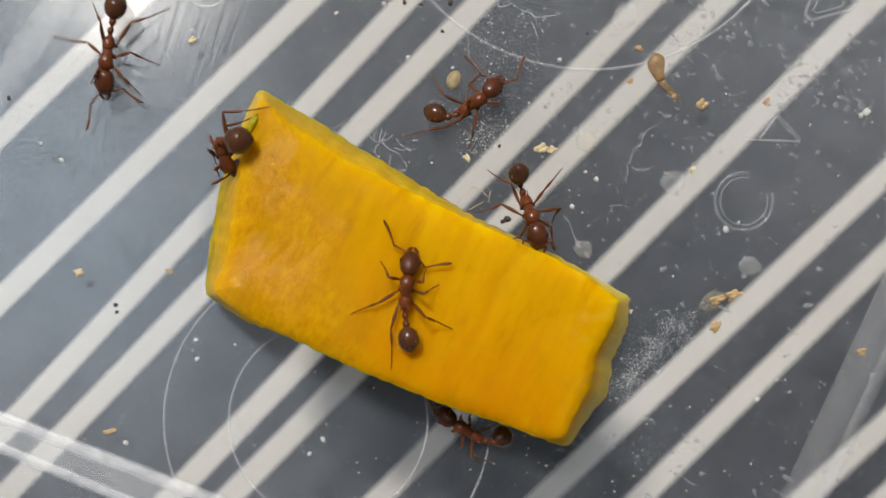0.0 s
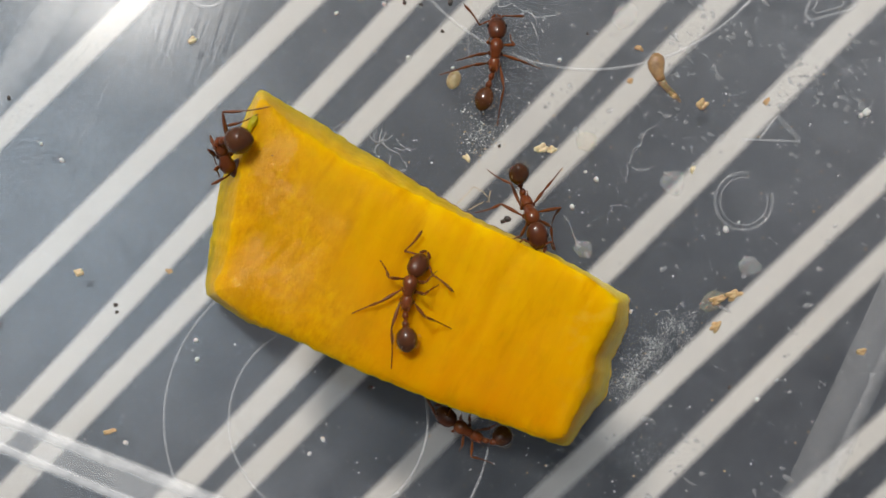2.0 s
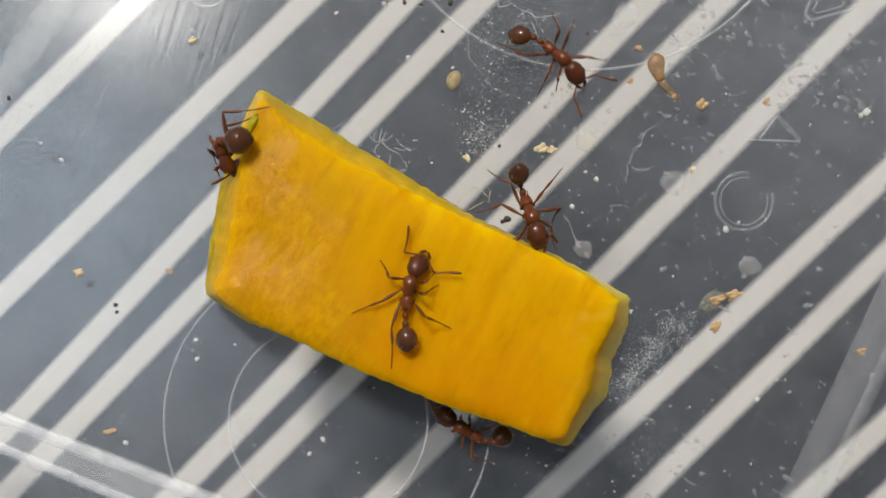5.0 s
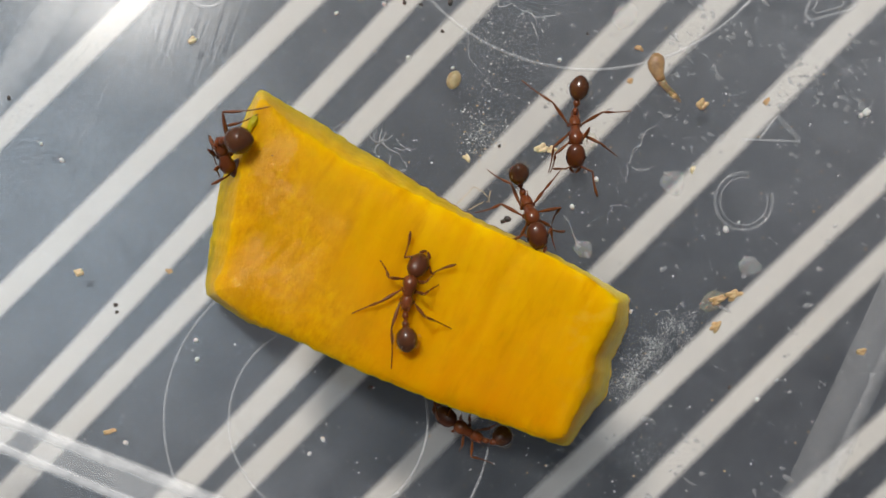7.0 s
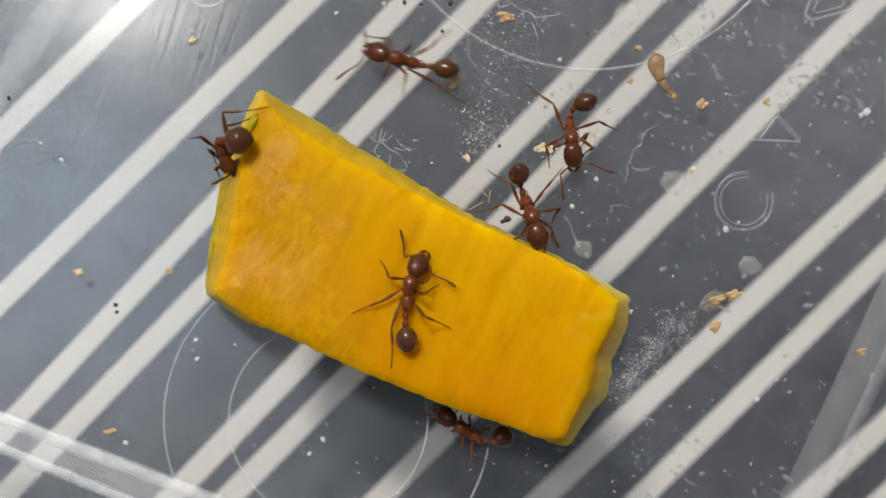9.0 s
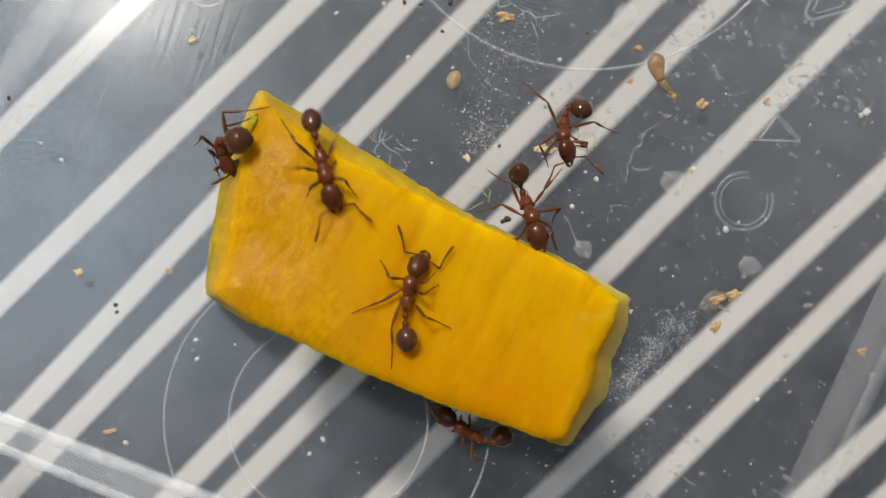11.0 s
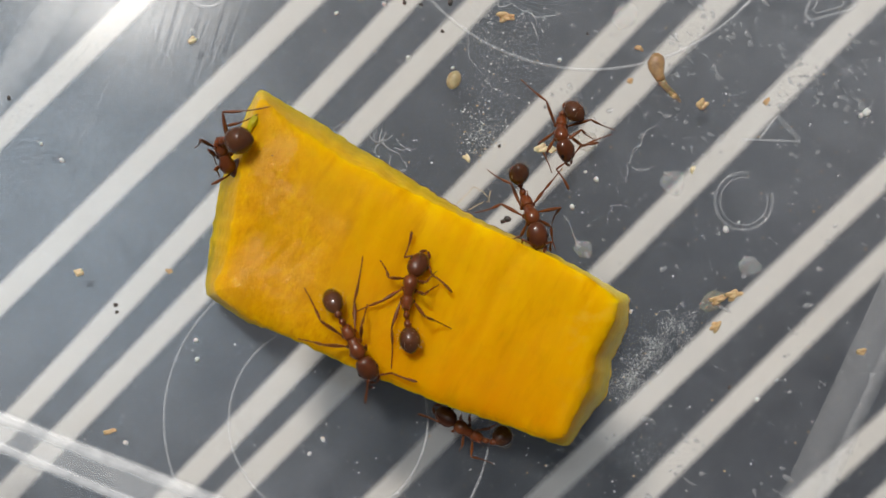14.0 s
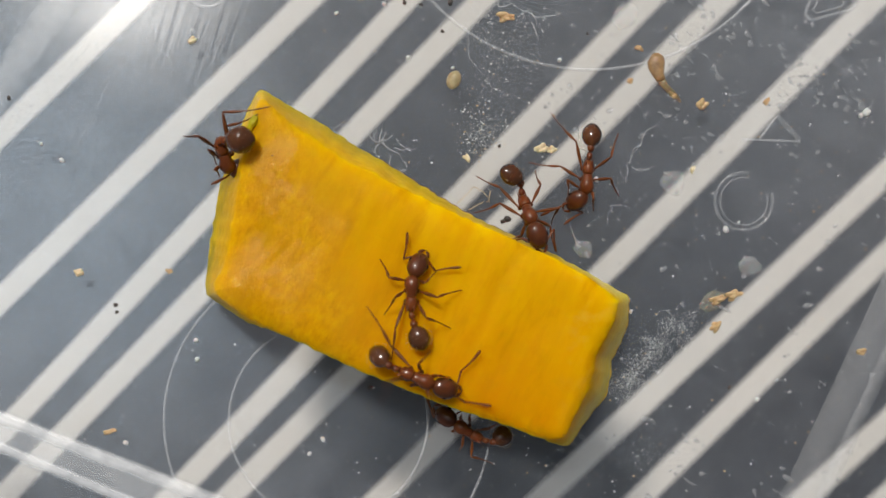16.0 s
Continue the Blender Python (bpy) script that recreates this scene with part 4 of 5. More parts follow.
class Ant:
    """An ant of rigid parts, whose stances are given in plan points and turned into poses."""

    def __init__(self, label, size=1.0, fat=1.0):
        self.size = size
        self.perch, self.perched = 0.0, (0, 1, 3, 4)
        self.root = new("ant")
        tagged(self.root, label, "ant", "ants at the fruit slice")
        self.root.scale = (1, 1, 1)
        k = "%.2f" % size

        def grown(make):
            def inner():
                bm = make()
                bmesh.ops.scale(bm, vec=(size, size, size), verts=bm.verts)
                return bm
            return inner

        self.thorax = part("thorax", mesh_once("thorax" + k, grown(thorax_mesh), M_THORAX), None, self.root)
        self.thorax.location = (0, 0, BODY_Z * U * size)
        self.head = part("head", mesh_once("head" + k, grown(lambda: smaller(head_mesh())), M_HEAD), None, self.root, "rounded dark brown head")
        for s in (1, -1):
            part("mandible", mesh_once("mandible%d" % s + k, grown(lambda: smaller(mandible_mesh(s))), M_LEG), None, self.head)

            def eye():
                bm = bmesh.new()
                bmesh.ops.create_uvsphere(bm, u_segments=12, v_segments=8, radius=U)
                bmesh.ops.scale(bm, vec=(4.6, 2.2, 3.8), verts=bm.verts)
                bmesh.ops.translate(bm, vec=(27 * U, 19.0 * s * U, 4 * U), verts=bm.verts)
                return smaller(bm)
            part("eye", mesh_once("eye%d" % s + k, grown(eye), M_EYE), None, self.head, "black eye")
        self.waist = part("waist", mesh_once("waist" + k, grown(waist_mesh), M_THORAX), None, self.root)
        self.gaster = part("gaster", mesh_once("gaster%.2f" % fat + k, grown(lambda: gaster_mesh(fat)), M_GASTER), None, self.root, "glossy dark gaster")
        part("bristles", mesh_once("bristles%.2f" % fat + k, grown(lambda: hair_mesh(5, 40)), M_STRAW), None, self.gaster)
        self.limbs = []
        for i, (a, b) in enumerate(LENGTHS):
            if i < 6:
                up = mesh_once("leg%d" % (i % 3) + k, grown(lambda: limb_mesh("leg", a, (1.7, 1.9, 2.6, 3.4, 3.7, 3.4, 2.5, 1.9), 0, 0)), M_LEG)
                lo = mesh_once("shin%d" % (i % 3) + k, grown(lambda: limb_mesh("shin", b, (1.6, 2.0, 2.7, 3.0, 2.7, 2.1, 1.3, 1.5, 1.2, 1.4, 1.1, 1.3, 1.0, 1.2, 0.8), 0, -2.5)), M_LEG)
                p = part("leg", up, None, self.root)
                q = part("shin", lo, None, p)
            else:
                up = mesh_once("scape" + k, grown(lambda: limb_mesh("antenna", a, (1.7, 1.6, 1.7, 1.9, 2.1, 2.0), 0, 0)), M_LEG)
                lo = mesh_once("club" + k, grown(lambda: limb_mesh("antenna_club", b, (1.5, 1.6, 1.7, 1.8, 1.9, 2.2, 2.7, 3.0, 2.8, 1.4), 0, -2)), M_LEG)
                p = part("antenna", up, None, self.root)
                q = part("antenna_club", lo, None, p)
            self.limbs.append((p, q))
        self.keys = []

    def stance(self, t, head, neck, waist, gaster, lf=None, lm=None, lh=None, rf=None, rm=None, rh=None, la=None, ra=None, z=0.0, pitch=0.0, nod=16.0, rise=1.0):
        """Body points and limb points (bend x, y, tip x, y) in plan units at t seconds."""
        self.keys.append((t, (*head, *neck, *waist, *gaster, z, pitch, nod, rise), (lf, lm, lh, rf, rm, rh, la, ra)))


def turn_to(x_way, up):
    x = x_way.normalized()
    y = up.cross(x)
    if y.length < 1e-6:
        y = Vector((0, 1, 0))
    y.normalize()
    return Matrix((x, y, x.cross(y))).transposed().to_4x4()


def bend(start, tip, a, b, hint):
    """Two-segment reach from start to tip; the joint lies on the hint's side."""
    d = tip - start
    l = min(max(d.length, abs(a - b) + 2.0), a + b - 0.3)
    way = d.normalized()
    along = (a * a - b * b + l * l) / (2 * l)
    off = math.sqrt(max(a * a - along * along, 0.0))
    side = hint - start
    side = side - way * side.dot(way)
    if side.length < 0.5:
        side = Vector((0, 0, 1)) - way * way.z
    side.normalize()
    return start + way * along + side * off, start + way * l, side


def reach(start, heights, tip, a, b):
    """The joint, among places one above the other, that suits both segments best, and the limb's end."""
    best = min(heights, key=lambda p: ((p - start).length - a) ** 2 + ((tip - p).length - b) ** 2)
    joint = start + (best - start).normalized() * a
    d = tip - joint
    if d.length < b and abs(d.z) < b * 0.95:        # a long foot slides out along the ground
        flat = Vector((d.x, d.y, 0)).normalized() * math.sqrt(b * b - d.z * d.z)
        return joint, joint + Vector((flat.x, flat.y, d.z))
    return joint, joint + d.normalized() * b


def surface(x, y):
    return TOP if inside_slice(x, y) else 0.0


def ant_poses(ant, body, tips, t):
    """World pose of the root and local poses of the parts for one moment."""
    s = ant.size
    hx, hy, nx, ny, wx, wy, gx, gy, z, pitch, nod, rise = body
    seen = math.hypot(nx - wx, ny - wy) / (62.0 * s)
    steep = abs(pitch) < 1 and seen < 0.9
    if steep:       # a raised front: the thorax stands steep, the head stays level
        pitch = min(math.degrees(math.acos(max(seen, 0.5) / 0.9)), 40.0)
        nod += pitch * 0.85
        z += 14 * s * math.sin(radians(pitch))
    zb = z + BODY_Z * s
    n, w = spot(nx, ny, zb), spot(wx, wy, zb)
    mid = (n + w) / 2
    way = n - w
    head_deg = math.degrees(math.atan2(way.y, way.x))
    turn = pose(0, 0, 0, 0, 0, head_deg) @ pose(0, 0, 0, 0, -pitch, 0)
    m = Matrix.Translation(mid) @ turn @ Matrix.Translation((0, 0, -BODY_Z * s * U))
    inv = m.inverted()

    def local(p):
        return (inv @ p) / U

    out = {ant.root: m}
    neck = Vector((NECK * s, 0, BODY_Z * s))
    h = local(spot(hx, hy, zb)) - neck
    yaw = math.degrees(math.atan2(h.y, h.x)) if abs(pitch) < 45 else 0.0
    yaw = max(-75, min(75, yaw))
    mh = Matrix.Translation(neck * U) @ pose(0, 0, 0, 0, nod, yaw)
    out[ant.head] = mh
    tail = Vector((TAIL * s, 0, (BODY_Z - 4) * s))
    g = local(spot(gx, gy, zb)) if abs(pitch) < 45 else Vector((-80 * s, 0, BODY_Z * s))
    if abs(pitch) >= 30 and not steep:      # head down: the abdomen stands above the waist
        g = min((local(spot(gx, gy, zb + 3 * k)) for k in range(26)), key=lambda p: abs((p - tail).length - 47 * s))
    elif not steep:
        g.z = (BODY_Z + rise) * s
    d = g - tail
    a, b = WAIST_L * s, GASTER_L * s
    l = max(d.length, 12.0 * s)
    if l < (a + b) * 0.985:
        # a drawn-in abdomen rides up over the waist
        joint, end, side = bend(tail, g, a, b, (tail + g) / 2 + Vector((-8, 0, 14)))
    else:
        joint, end = tail + d.normalized() * a, tail + d.normalized() * (a + b)
    up = Vector((0, 0, 1))
    out[ant.waist] = Matrix.Translation(tail * U) @ turn_to(joint - tail, up)
    out[ant.gaster] = Matrix.Translation(joint * U) @ turn_to(end - joint, up)
    for i, (upper, lower) in enumerate(ant.limbs):
        a, b = LENGTHS[i][0] * s, LENGTHS[i][1] * s
        bx, by, tx, ty, lift, tipz = tips[i]
        side = 1 if i in (0, 1, 2, 6) else -1
        if i < 6:
            start = Vector(HIPS[i]) * s
            start.y += 3 * side * s
        else:
            start = (mh @ (Vector((44, 7.5 * side, 2)) * 0.89 * s * U)) / U
        tip = local(spot(tx, ty, tipz + lift))
        low = (min(z, tipz) if i < 6 else z) + 4.0
        joint, end = reach(start, [local(spot(bx, by, low + k * (z + 70 * s - low) / 24)) for k in range(25)], tip, a, b)
        out_way = joint - (start + end) / 2
        if out_way.length < 1.0:
            out_way = Vector((0, 0, 1))
        p = Matrix.Translation(start * U) @ turn_to(joint - start, out_way)
        q = Matrix.Translation(joint * U) @ turn_to(end - joint, out_way)
        out[upper] = p
        out[lower] = p.inverted() @ q
    return out


def fill_limb(key, i, size):
    """Plan points of a limb that a stance leaves open: the resting ones."""
    body = key[1]
    hx, hy, nx, ny, wx, wy = body[:6]
    cx, cy = (nx + wx) / 2, (ny + wy) / 2
    l = math.hypot(nx - wx, ny - wy) or 1.0
    fx, fy = (nx - wx) / l, (ny - wy) / l
    if i >= 6:
        l = math.hypot(hx - nx, hy - ny) or 1.0
        gx, gy = (hx - nx) / l, (hy - ny) / l
        fx, fy = (fx + gx) / 2, (fy + gy) / 2
    sx, sy = fy, -fx                     # its left side in the plan
    put = lambda p: (cx + (fx * p[0] + sx * p[1]) * size, cy + (fy * p[0] + sy * p[1]) * size)
    return (*put(BENDS[i]), *put(REST[i]))


def move_ant(ant, step=0.1):
    keys = sorted(ant.keys, key=lambda k: k[0])
    if keys[0][0] > 0:
        keys.insert(0, (0.0, keys[0][1], keys[0][2]))
    if keys[-1][0] < 16:
        keys.append((16.0, keys[-1][1], keys[-1][2]))
    keys = [(t, b, [(*(l if l else fill_limb((t, b), i, ant.size)),) for i, l in enumerate(ls)]) for t, b, ls in keys]
    rows = {}

    def tip_height(i, x, y, z):
        if i >= 6:
            return z + 20.0
        hold = ant.perch if i in ant.perched else 0.0
        if i == 5:          # a hind foot that is drawn in hangs low, one that reaches out is raised
            hold *= min(max((375 - x) / 40, 0.0), 1.0)
        return max(surface(x, y), hold) + 1.5

    def to_body(b, x, y):
        cx, cy = (b[2] + b[4]) / 2, (b[3] + b[5]) / 2
        l = math.hypot(b[2] - b[4], b[3] - b[5]) or 1.0
        fx, fy = (b[2] - b[4]) / l, (b[3] - b[5]) / l
        return ((x - cx) * fx + (y - cy) * fy, (x - cx) * fy - (y - cy) * fx)

    def from_body(b, u, v):
        cx, cy = (b[2] + b[4]) / 2, (b[3] + b[5]) / 2
        l = math.hypot(b[2] - b[4], b[3] - b[5]) or 1.0
        fx, fy = (b[2] - b[4]) / l, (b[3] - b[5]) / l
        return (cx + fx * u + fy * v, cy + fy * u - fx * v)

    for j in range(len(keys) - 1):
        (t0, b0, l0), (t1, b1, l1) = keys[j], keys[j + 1]
        bp = keys[j - 1][1] if j else b0
        bn = keys[j + 2][1] if j + 2 < len(keys) else b1
        tp = keys[j - 1][0] if j else t0 - (t1 - t0)
        tn = keys[j + 2][0] if j + 2 < len(keys) else t1 + (t1 - t0)
        dist = math.hypot((b1[2] + b1[4] - b0[2] - b0[4]) / 2, (b1[3] + b1[5] - b0[3] - b0[5]) / 2)
        walking = dist > 18
        cycles = max(1, round(dist / 62)) if walking else 0
        still = b0 == b1 and l0 == l1
        count = 1 if still else max(1, round((t1 - t0) / step))
        for c in range(count + (j == len(keys) - 2)):
            f = c / count
            t = t0 + (t1 - t0) * f
            if walking:
                h00, h10 = 2 * f ** 3 - 3 * f ** 2 + 1, f ** 3 - 2 * f ** 2 + f
                h01, h11 = -2 * f ** 3 + 3 * f ** 2, f ** 3 - f ** 2
                d = t1 - t0
                body = tuple(h00 * p + h10 * d * (q - o) / max(t1 - tp, 1e-6) + h01 * q + h11 * d * (r - p) / max(tn - t0, 1e-6)
                             for o, p, q, r in zip(bp, b0, b1, bn))
            else:
                e = f * f * (3 - 2 * f)
                body = tuple(p + (q - p) * e for p, q in zip(b0, b1))
            tips = []
            for i in range(8):
                k0, k1 = l0[i], l1[i]
                if walking:
                    pts = []
                    for o in (0, 2):
                        u0, v0 = to_body(b0, k0[o], k0[o + 1])
                        u1, v1 = to_body(b1, k1[o], k1[o + 1])
                        u, v = u0 + (u1 - u0) * f, v0 + (v1 - v0) * f
                        if i < 6:
                            sgn = 1 if i in (0, 2, 4) else -1
                            u += (10 if o == 0 else 20) * sgn * math.sin(math.tau * cycles * f) * ant.size
                        pts.extend(from_body(body, u, v))
                    sgn = 1 if i in (0, 2, 4) else -1
                    lift = max(0.0, sgn * math.cos(math.tau * cycles * f)) * 12 * math.sin(math.pi * f) if i < 6 else 6 * math.sin(math.tau * f)
                else:
                    e = f * f * (3 - 2 * f)
                    pts = [p + (q - p) * e for p, q in zip(k0[:4], k1[:4])]
                    moved = math.dist(k0[2:4], k1[2:4])
                    lift = math.sin(math.pi * f) * min(moved * 0.3, 12) if i < 6 else 0.0
                tips.append((*pts, lift, tip_height(i, pts[2], pts[3], body[8])))
            for ob, m in ant_poses(ant, body, tips, t).items():
                rows.setdefault(ob, []).append((t, m))
    for ob, path in rows.items():
        keep = [path[0]]
        for a, b, c in zip(path, path[1:], path[2:]):
            same = all(abs(x - y) < 1e-6 for r, q in ((a[1], b[1]), (b[1], c[1])) for u, v in zip(r, q) for x, y in zip(u, v))
            if not same:
                keep.append(b)
        keep.append(path[-1])
        walk(ob, keep)


feeder = Ant("reddish brown ant standing on the yellow slice", 0.93, 0.9)
climber = Ant("reddish brown ant clinging to the end of the slice", 1.04, 1.04)
climber.perch, climber.perched = 90.0, (0, 1, 2, 3, 4, 5)
biter = Ant("reddish brown ant biting the edge of the slice", 0.98, 0.86)
biter.perch = 70.0
lurker = Ant("dark brown ant in the shade beside the slice", 0.92, 0.95)
runner = Ant("brown ant running across the clear dish", 0.98, 0.92)
visitor = Ant("brown ant walking on the clear dish", 0.94, 0.86)
forager = Ant("brown ant that walks from the dish onto the slice", 0.97, 0.81)


# ---------------------------------------------------------------- what moves, and when
def motions():
    s = feeder.stance
    on = dict(z=TOP)
    f = dict(lf=(693, 492, 671, 457), lm=(664, 540, 616, 558), lh=(689, 592, 692, 662), rf=(747, 500, 757, 466), rm=(750, 521, 779, 503), rh=(754, 563, 795, 580), z=TOP)
    s(0.0, (727, 460), (722, 485), (716, 552), (723, 599), **f, la=(690, 430, 678, 388), ra=(757, 480, 804, 466))
    s(0.6, (738, 463), (727, 486), (716, 551), (721, 599), **f, la=(705, 434, 712, 396), ra=(762, 484, 804, 500))
    f["rf"] = (752, 500, 776, 477)
    b = ((744, 464), (729, 487), (717, 550), (720, 599))
    s(1.5, *b, **f, la=(712, 440, 750, 425), ra=(765, 485, 800, 530))
    s(2.5, *b, **f, la=(706, 446, 734, 404), ra=(765, 488, 812, 510))
    s(3.5, *b, **f, la=(710, 448, 742, 415), ra=(767, 490, 820, 499))
    s(5.2, *b, **f, la=(709, 446, 722, 402), ra=(770, 486, 822, 484))
    s(7.0, *b, **f, la=(710, 457, 725, 416), ra=(765, 488, 803, 470))
    s(8.0, *b, **f, la=(709, 450, 716, 404), ra=(768, 488, 818, 500))
    s(9.0, *b, **f, la=(708, 455, 708, 405), ra=(765, 488, 815, 512))
    s(10.2, *b, **f, la=(712, 440, 724, 392), ra=(772, 484, 822, 478))
    s(11.3, *b, **f, la=(708, 446, 697, 388), ra=(783, 477, 795, 432))
    s(11.5, *b, **f, la=(717, 422, 716, 370), ra=(787, 470, 791, 425))
    s(12.0, *b, **f, la=(725, 415, 729, 362), ra=(777, 478, 830, 480))
    s(12.5, *b, **f, la=(708, 440, 686, 391), ra=(770, 487, 825, 495))
    s(13.0, *b, **f, la=(690, 462, 656, 473), ra=(780, 475, 832, 466))
    b = ((744, 463), (729, 486), (718, 549), (725, 599))
    s(13.5, *b, **f, la=(706, 452, 688, 402), ra=(775, 478, 827, 458))
    s(14.0, *b, **f, la=(708, 457, 727, 416), ra=(765, 490, 806, 523))
    f["lm"] = (688, 537, 651, 570)
    s(14.5, (743, 463), (730, 486), (722, 550), (730, 598), **f, la=(710, 430, 720, 383), ra=(772, 485, 820, 497))
    f["lm"] = (702, 525, 677, 562)
    s(15.0, (743, 463), (730, 486), (722, 550), (733, 598), **f, la=(708, 458, 728, 416), ra=(765, 490, 800, 482))
    f["lh"] = (693, 600, 690, 655)
    s(15.5, (742, 463), (730, 487), (726, 552), (740, 598), **f, la=(708, 462, 656, 460), ra=(765, 480, 795, 455))
    f["rm"] = (770, 525, 820, 513)
    s(16.0, (743, 463), (730, 487), (727, 552), (741, 597), **f, la=(708, 460, 720, 417), ra=(772, 482, 815, 474))

    s = climber.stance
    f = dict(rf=(380, 300, 388, 313), rm=(371, 267, 386, 298), lf=(446, 283, 478, 280), lm=(398, 211, 458, 202), lh=(393, 193, 485, 188), la=(398, 312, 446, 329), ra=(392, 305, 384, 325), z=100.0, pitch=-40.0, nod=25.0, rise=26.0)
    b = ((407, 312), (402, 297), (391, 256), (420, 249))
    for t, far in ((0.0, (372, 240, 380, 262)), (3.5, (372, 240, 380, 262)), (7.0, (370, 240, 378, 272)), (8.2, (362, 244, 340, 262)), (9.0, (360, 246, 330, 246)), (11.3, (362, 246, 340, 264)),
                   (12.5, (360, 256, 330, 264)), (13.5, (364, 252, 346, 270)), (14.5, (362, 252, 338, 263))):
        s(t, *b, **f, rh=far)
    b = ((407, 312), (402, 297), (392, 256), (423, 248))
    for t, far in ((15.5, (360, 250, 334, 250)), (16.0, (358, 246, 318, 241))):
        s(t, *b, **f, rh=far)

    s = biter.stance
    f = dict(lf=(976, 402, 984, 446), lm=(981, 370, 974, 402), lh=(966, 333, 1002, 289), rf=(924, 414, 898, 428), rm=(878, 356, 836, 378), rh=(898, 309, 848, 292))
    b = ((951, 420), (943, 392), (930, 350), (918, 309))
    low = dict(nod=6.0, z=84.0)
    s(0.0, *b, **f, **low, la=(972, 430, 983, 448), ra=(930, 425, 918, 440))
    s(3.5, *b, **f, **low, la=(972, 430, 982, 446), ra=(928, 425, 905, 428))
    s(7.0, *b, **f, **low, la=(975, 402, 1000, 410), ra=(925, 412, 893, 431))
    s(9.0, *b, **f, **low, la=(975, 412, 990, 440), ra=(925, 412, 892, 428))
    s(12.5, *b, **f, **low, la=(976, 412, 983, 448), ra=(925, 415, 895, 438))
    s(13.0, *b, **f, **low, la=(972, 430, 974, 450), ra=(926, 425, 913, 458))
    s(14.0, *b, **f, **low, la=(972, 430, 974, 450), ra=(926, 425, 918, 446))
    b = ((951, 420), (942, 392), (928, 350), (912, 309))
    s(15.0, *b, **f, **low, la=(974, 420, 978, 448), ra=(926, 415, 898, 432))
    f["lh"] = (957, 327, 948, 303)
    s(15.5, *b, **f, **low, la=(970, 420, 974, 440), ra=(926, 425, 914, 450))
    f["rh"] = (866, 312, 828, 305)
    s(16.0, (950, 420), (940, 392), (926, 350), (907, 311), **f, **low, la=(978, 410, 984, 446), ra=(918, 418, 892, 428))

    s = lurker.stance
    f = dict(lf=(800, 764, 806, 770), lm=(818, 790, 812, 800), lh=(834, 806, 880, 824), rf=(812, 735, 820, 724), rm=(830, 730, 834, 722), rh=(872, 758, 893, 745))
    b = ((789, 738), (805, 750), (854, 779), (888, 773))
    for t, l, r in ((0.0, (772, 738, 762, 712), (800, 745, 796, 728)), (3.5, (772, 738, 757, 710), (800, 745, 796, 728)), (7.0, (776, 745, 769, 712), (800, 745, 796, 728)),
                    (9.0, (776, 745, 760, 735), (805, 745, 818, 722)), (12.5, (776, 745, 766, 712), (802, 745, 812, 722)), (13.5, (776, 742, 768, 713), (802, 745, 822, 722)),
                    (14.0, (778, 752, 756, 738), (802, 745, 806, 722)), (15.0, (778, 752, 760, 714), (802, 745, 806, 722)), (16.0, (766, 740, 758, 712), (802, 745, 825, 726))):
        s(t, *b, **f, la=l, ra=r)

    s = runner.stance
    s(0.0, (183, 150), (186, 126), (194, 62), (206, 6), lf=(222, 142, 244, 162), lm=(235, 92, 274, 112), lh=(232, 40, 302, 14), rm=(160, 80, 112, 68), rh=(178, 40, 164, 5),
      rf=(170, 130, 160, 150), ra=(160, 185, 152, 235), la=(228, 155, 252, 182))
    s(0.5, (307, 244), (290, 222), (268, 172), (253, 123), lf=(318, 208, 330, 235), lm=(318, 160, 350, 180), lh=(287, 130, 306, 72), rf=(268, 250, 288, 276), rm=(250, 197, 200, 198),
      rh=(240, 168, 226, 150), la=(330, 220, 385, 225), ra=(308, 270, 318, 292))
    s(1.0, (171, 322), (190, 303), (232, 262), (268, 212), lf=(214, 325, 255, 336), lm=(238, 315, 250, 324), lh=(256, 257, 342, 210), rf=(172, 294, 152, 304), rm=(195, 255, 172, 240),
      rh=(218, 232, 208, 206), la=(165, 370, 152, 408), ra=(130, 310, 100, 300))
    s(1.5, (6, 482), (18, 456), (48, 402), (80, 354), lf=(38, 470, 42, 502), lm=(62, 438, 116, 450), lh=(108, 384, 168, 346), rh=(40, 370, 32, 350), la=(30, 520, 50, 568))
    s(2.0, (-140, 660), (-122, 640), (-85, 592), (-50, 548))
    s(2.6, (-262, 716), (-240, 708), (-178, 690), (-122, 672))
    s(16.0, (-262, 716), (-240, 708), (-178, 690), (-122, 672))

    s = visitor.stance
    s(0.0, (873, 155), (856, 172), (814, 200), (772, 201), lf=(831, 150, 858, 120), lm=(826, 182, 832, 142), lh=(783, 168, 762, 130), rf=(885, 182, 884, 176), rm=(834, 245, 834, 256),
      rh=(768, 236, 708, 243), la=(840, 131, 812, 88), ra=(918, 140, 930, 96))
    s(0.5, (890, 122), (877, 144), (842, 182), (801, 201), lf=(864, 118, 865, 132), lm=(838, 135, 833, 114), lh=(815, 148, 762, 128), rf=(900, 155, 926, 135), rm=(857, 215, 850, 272),
      rh=(838, 220, 828, 254), la=(888, 85, 887, 62), ra=(912, 104, 938, 108))
    s(1.0, (893, 60), (888, 81), (868, 140), (843, 174), lf=(868, 86, 870, 64), lm=(850, 100, 806, 112), lh=(838, 117, 768, 136), rf=(905, 98, 906, 76), rm=(914, 150, 936, 205),
      rh=(896, 162, 883, 206), la=(885, 41, 862, 34), ra=(915, 60, 925, 76))
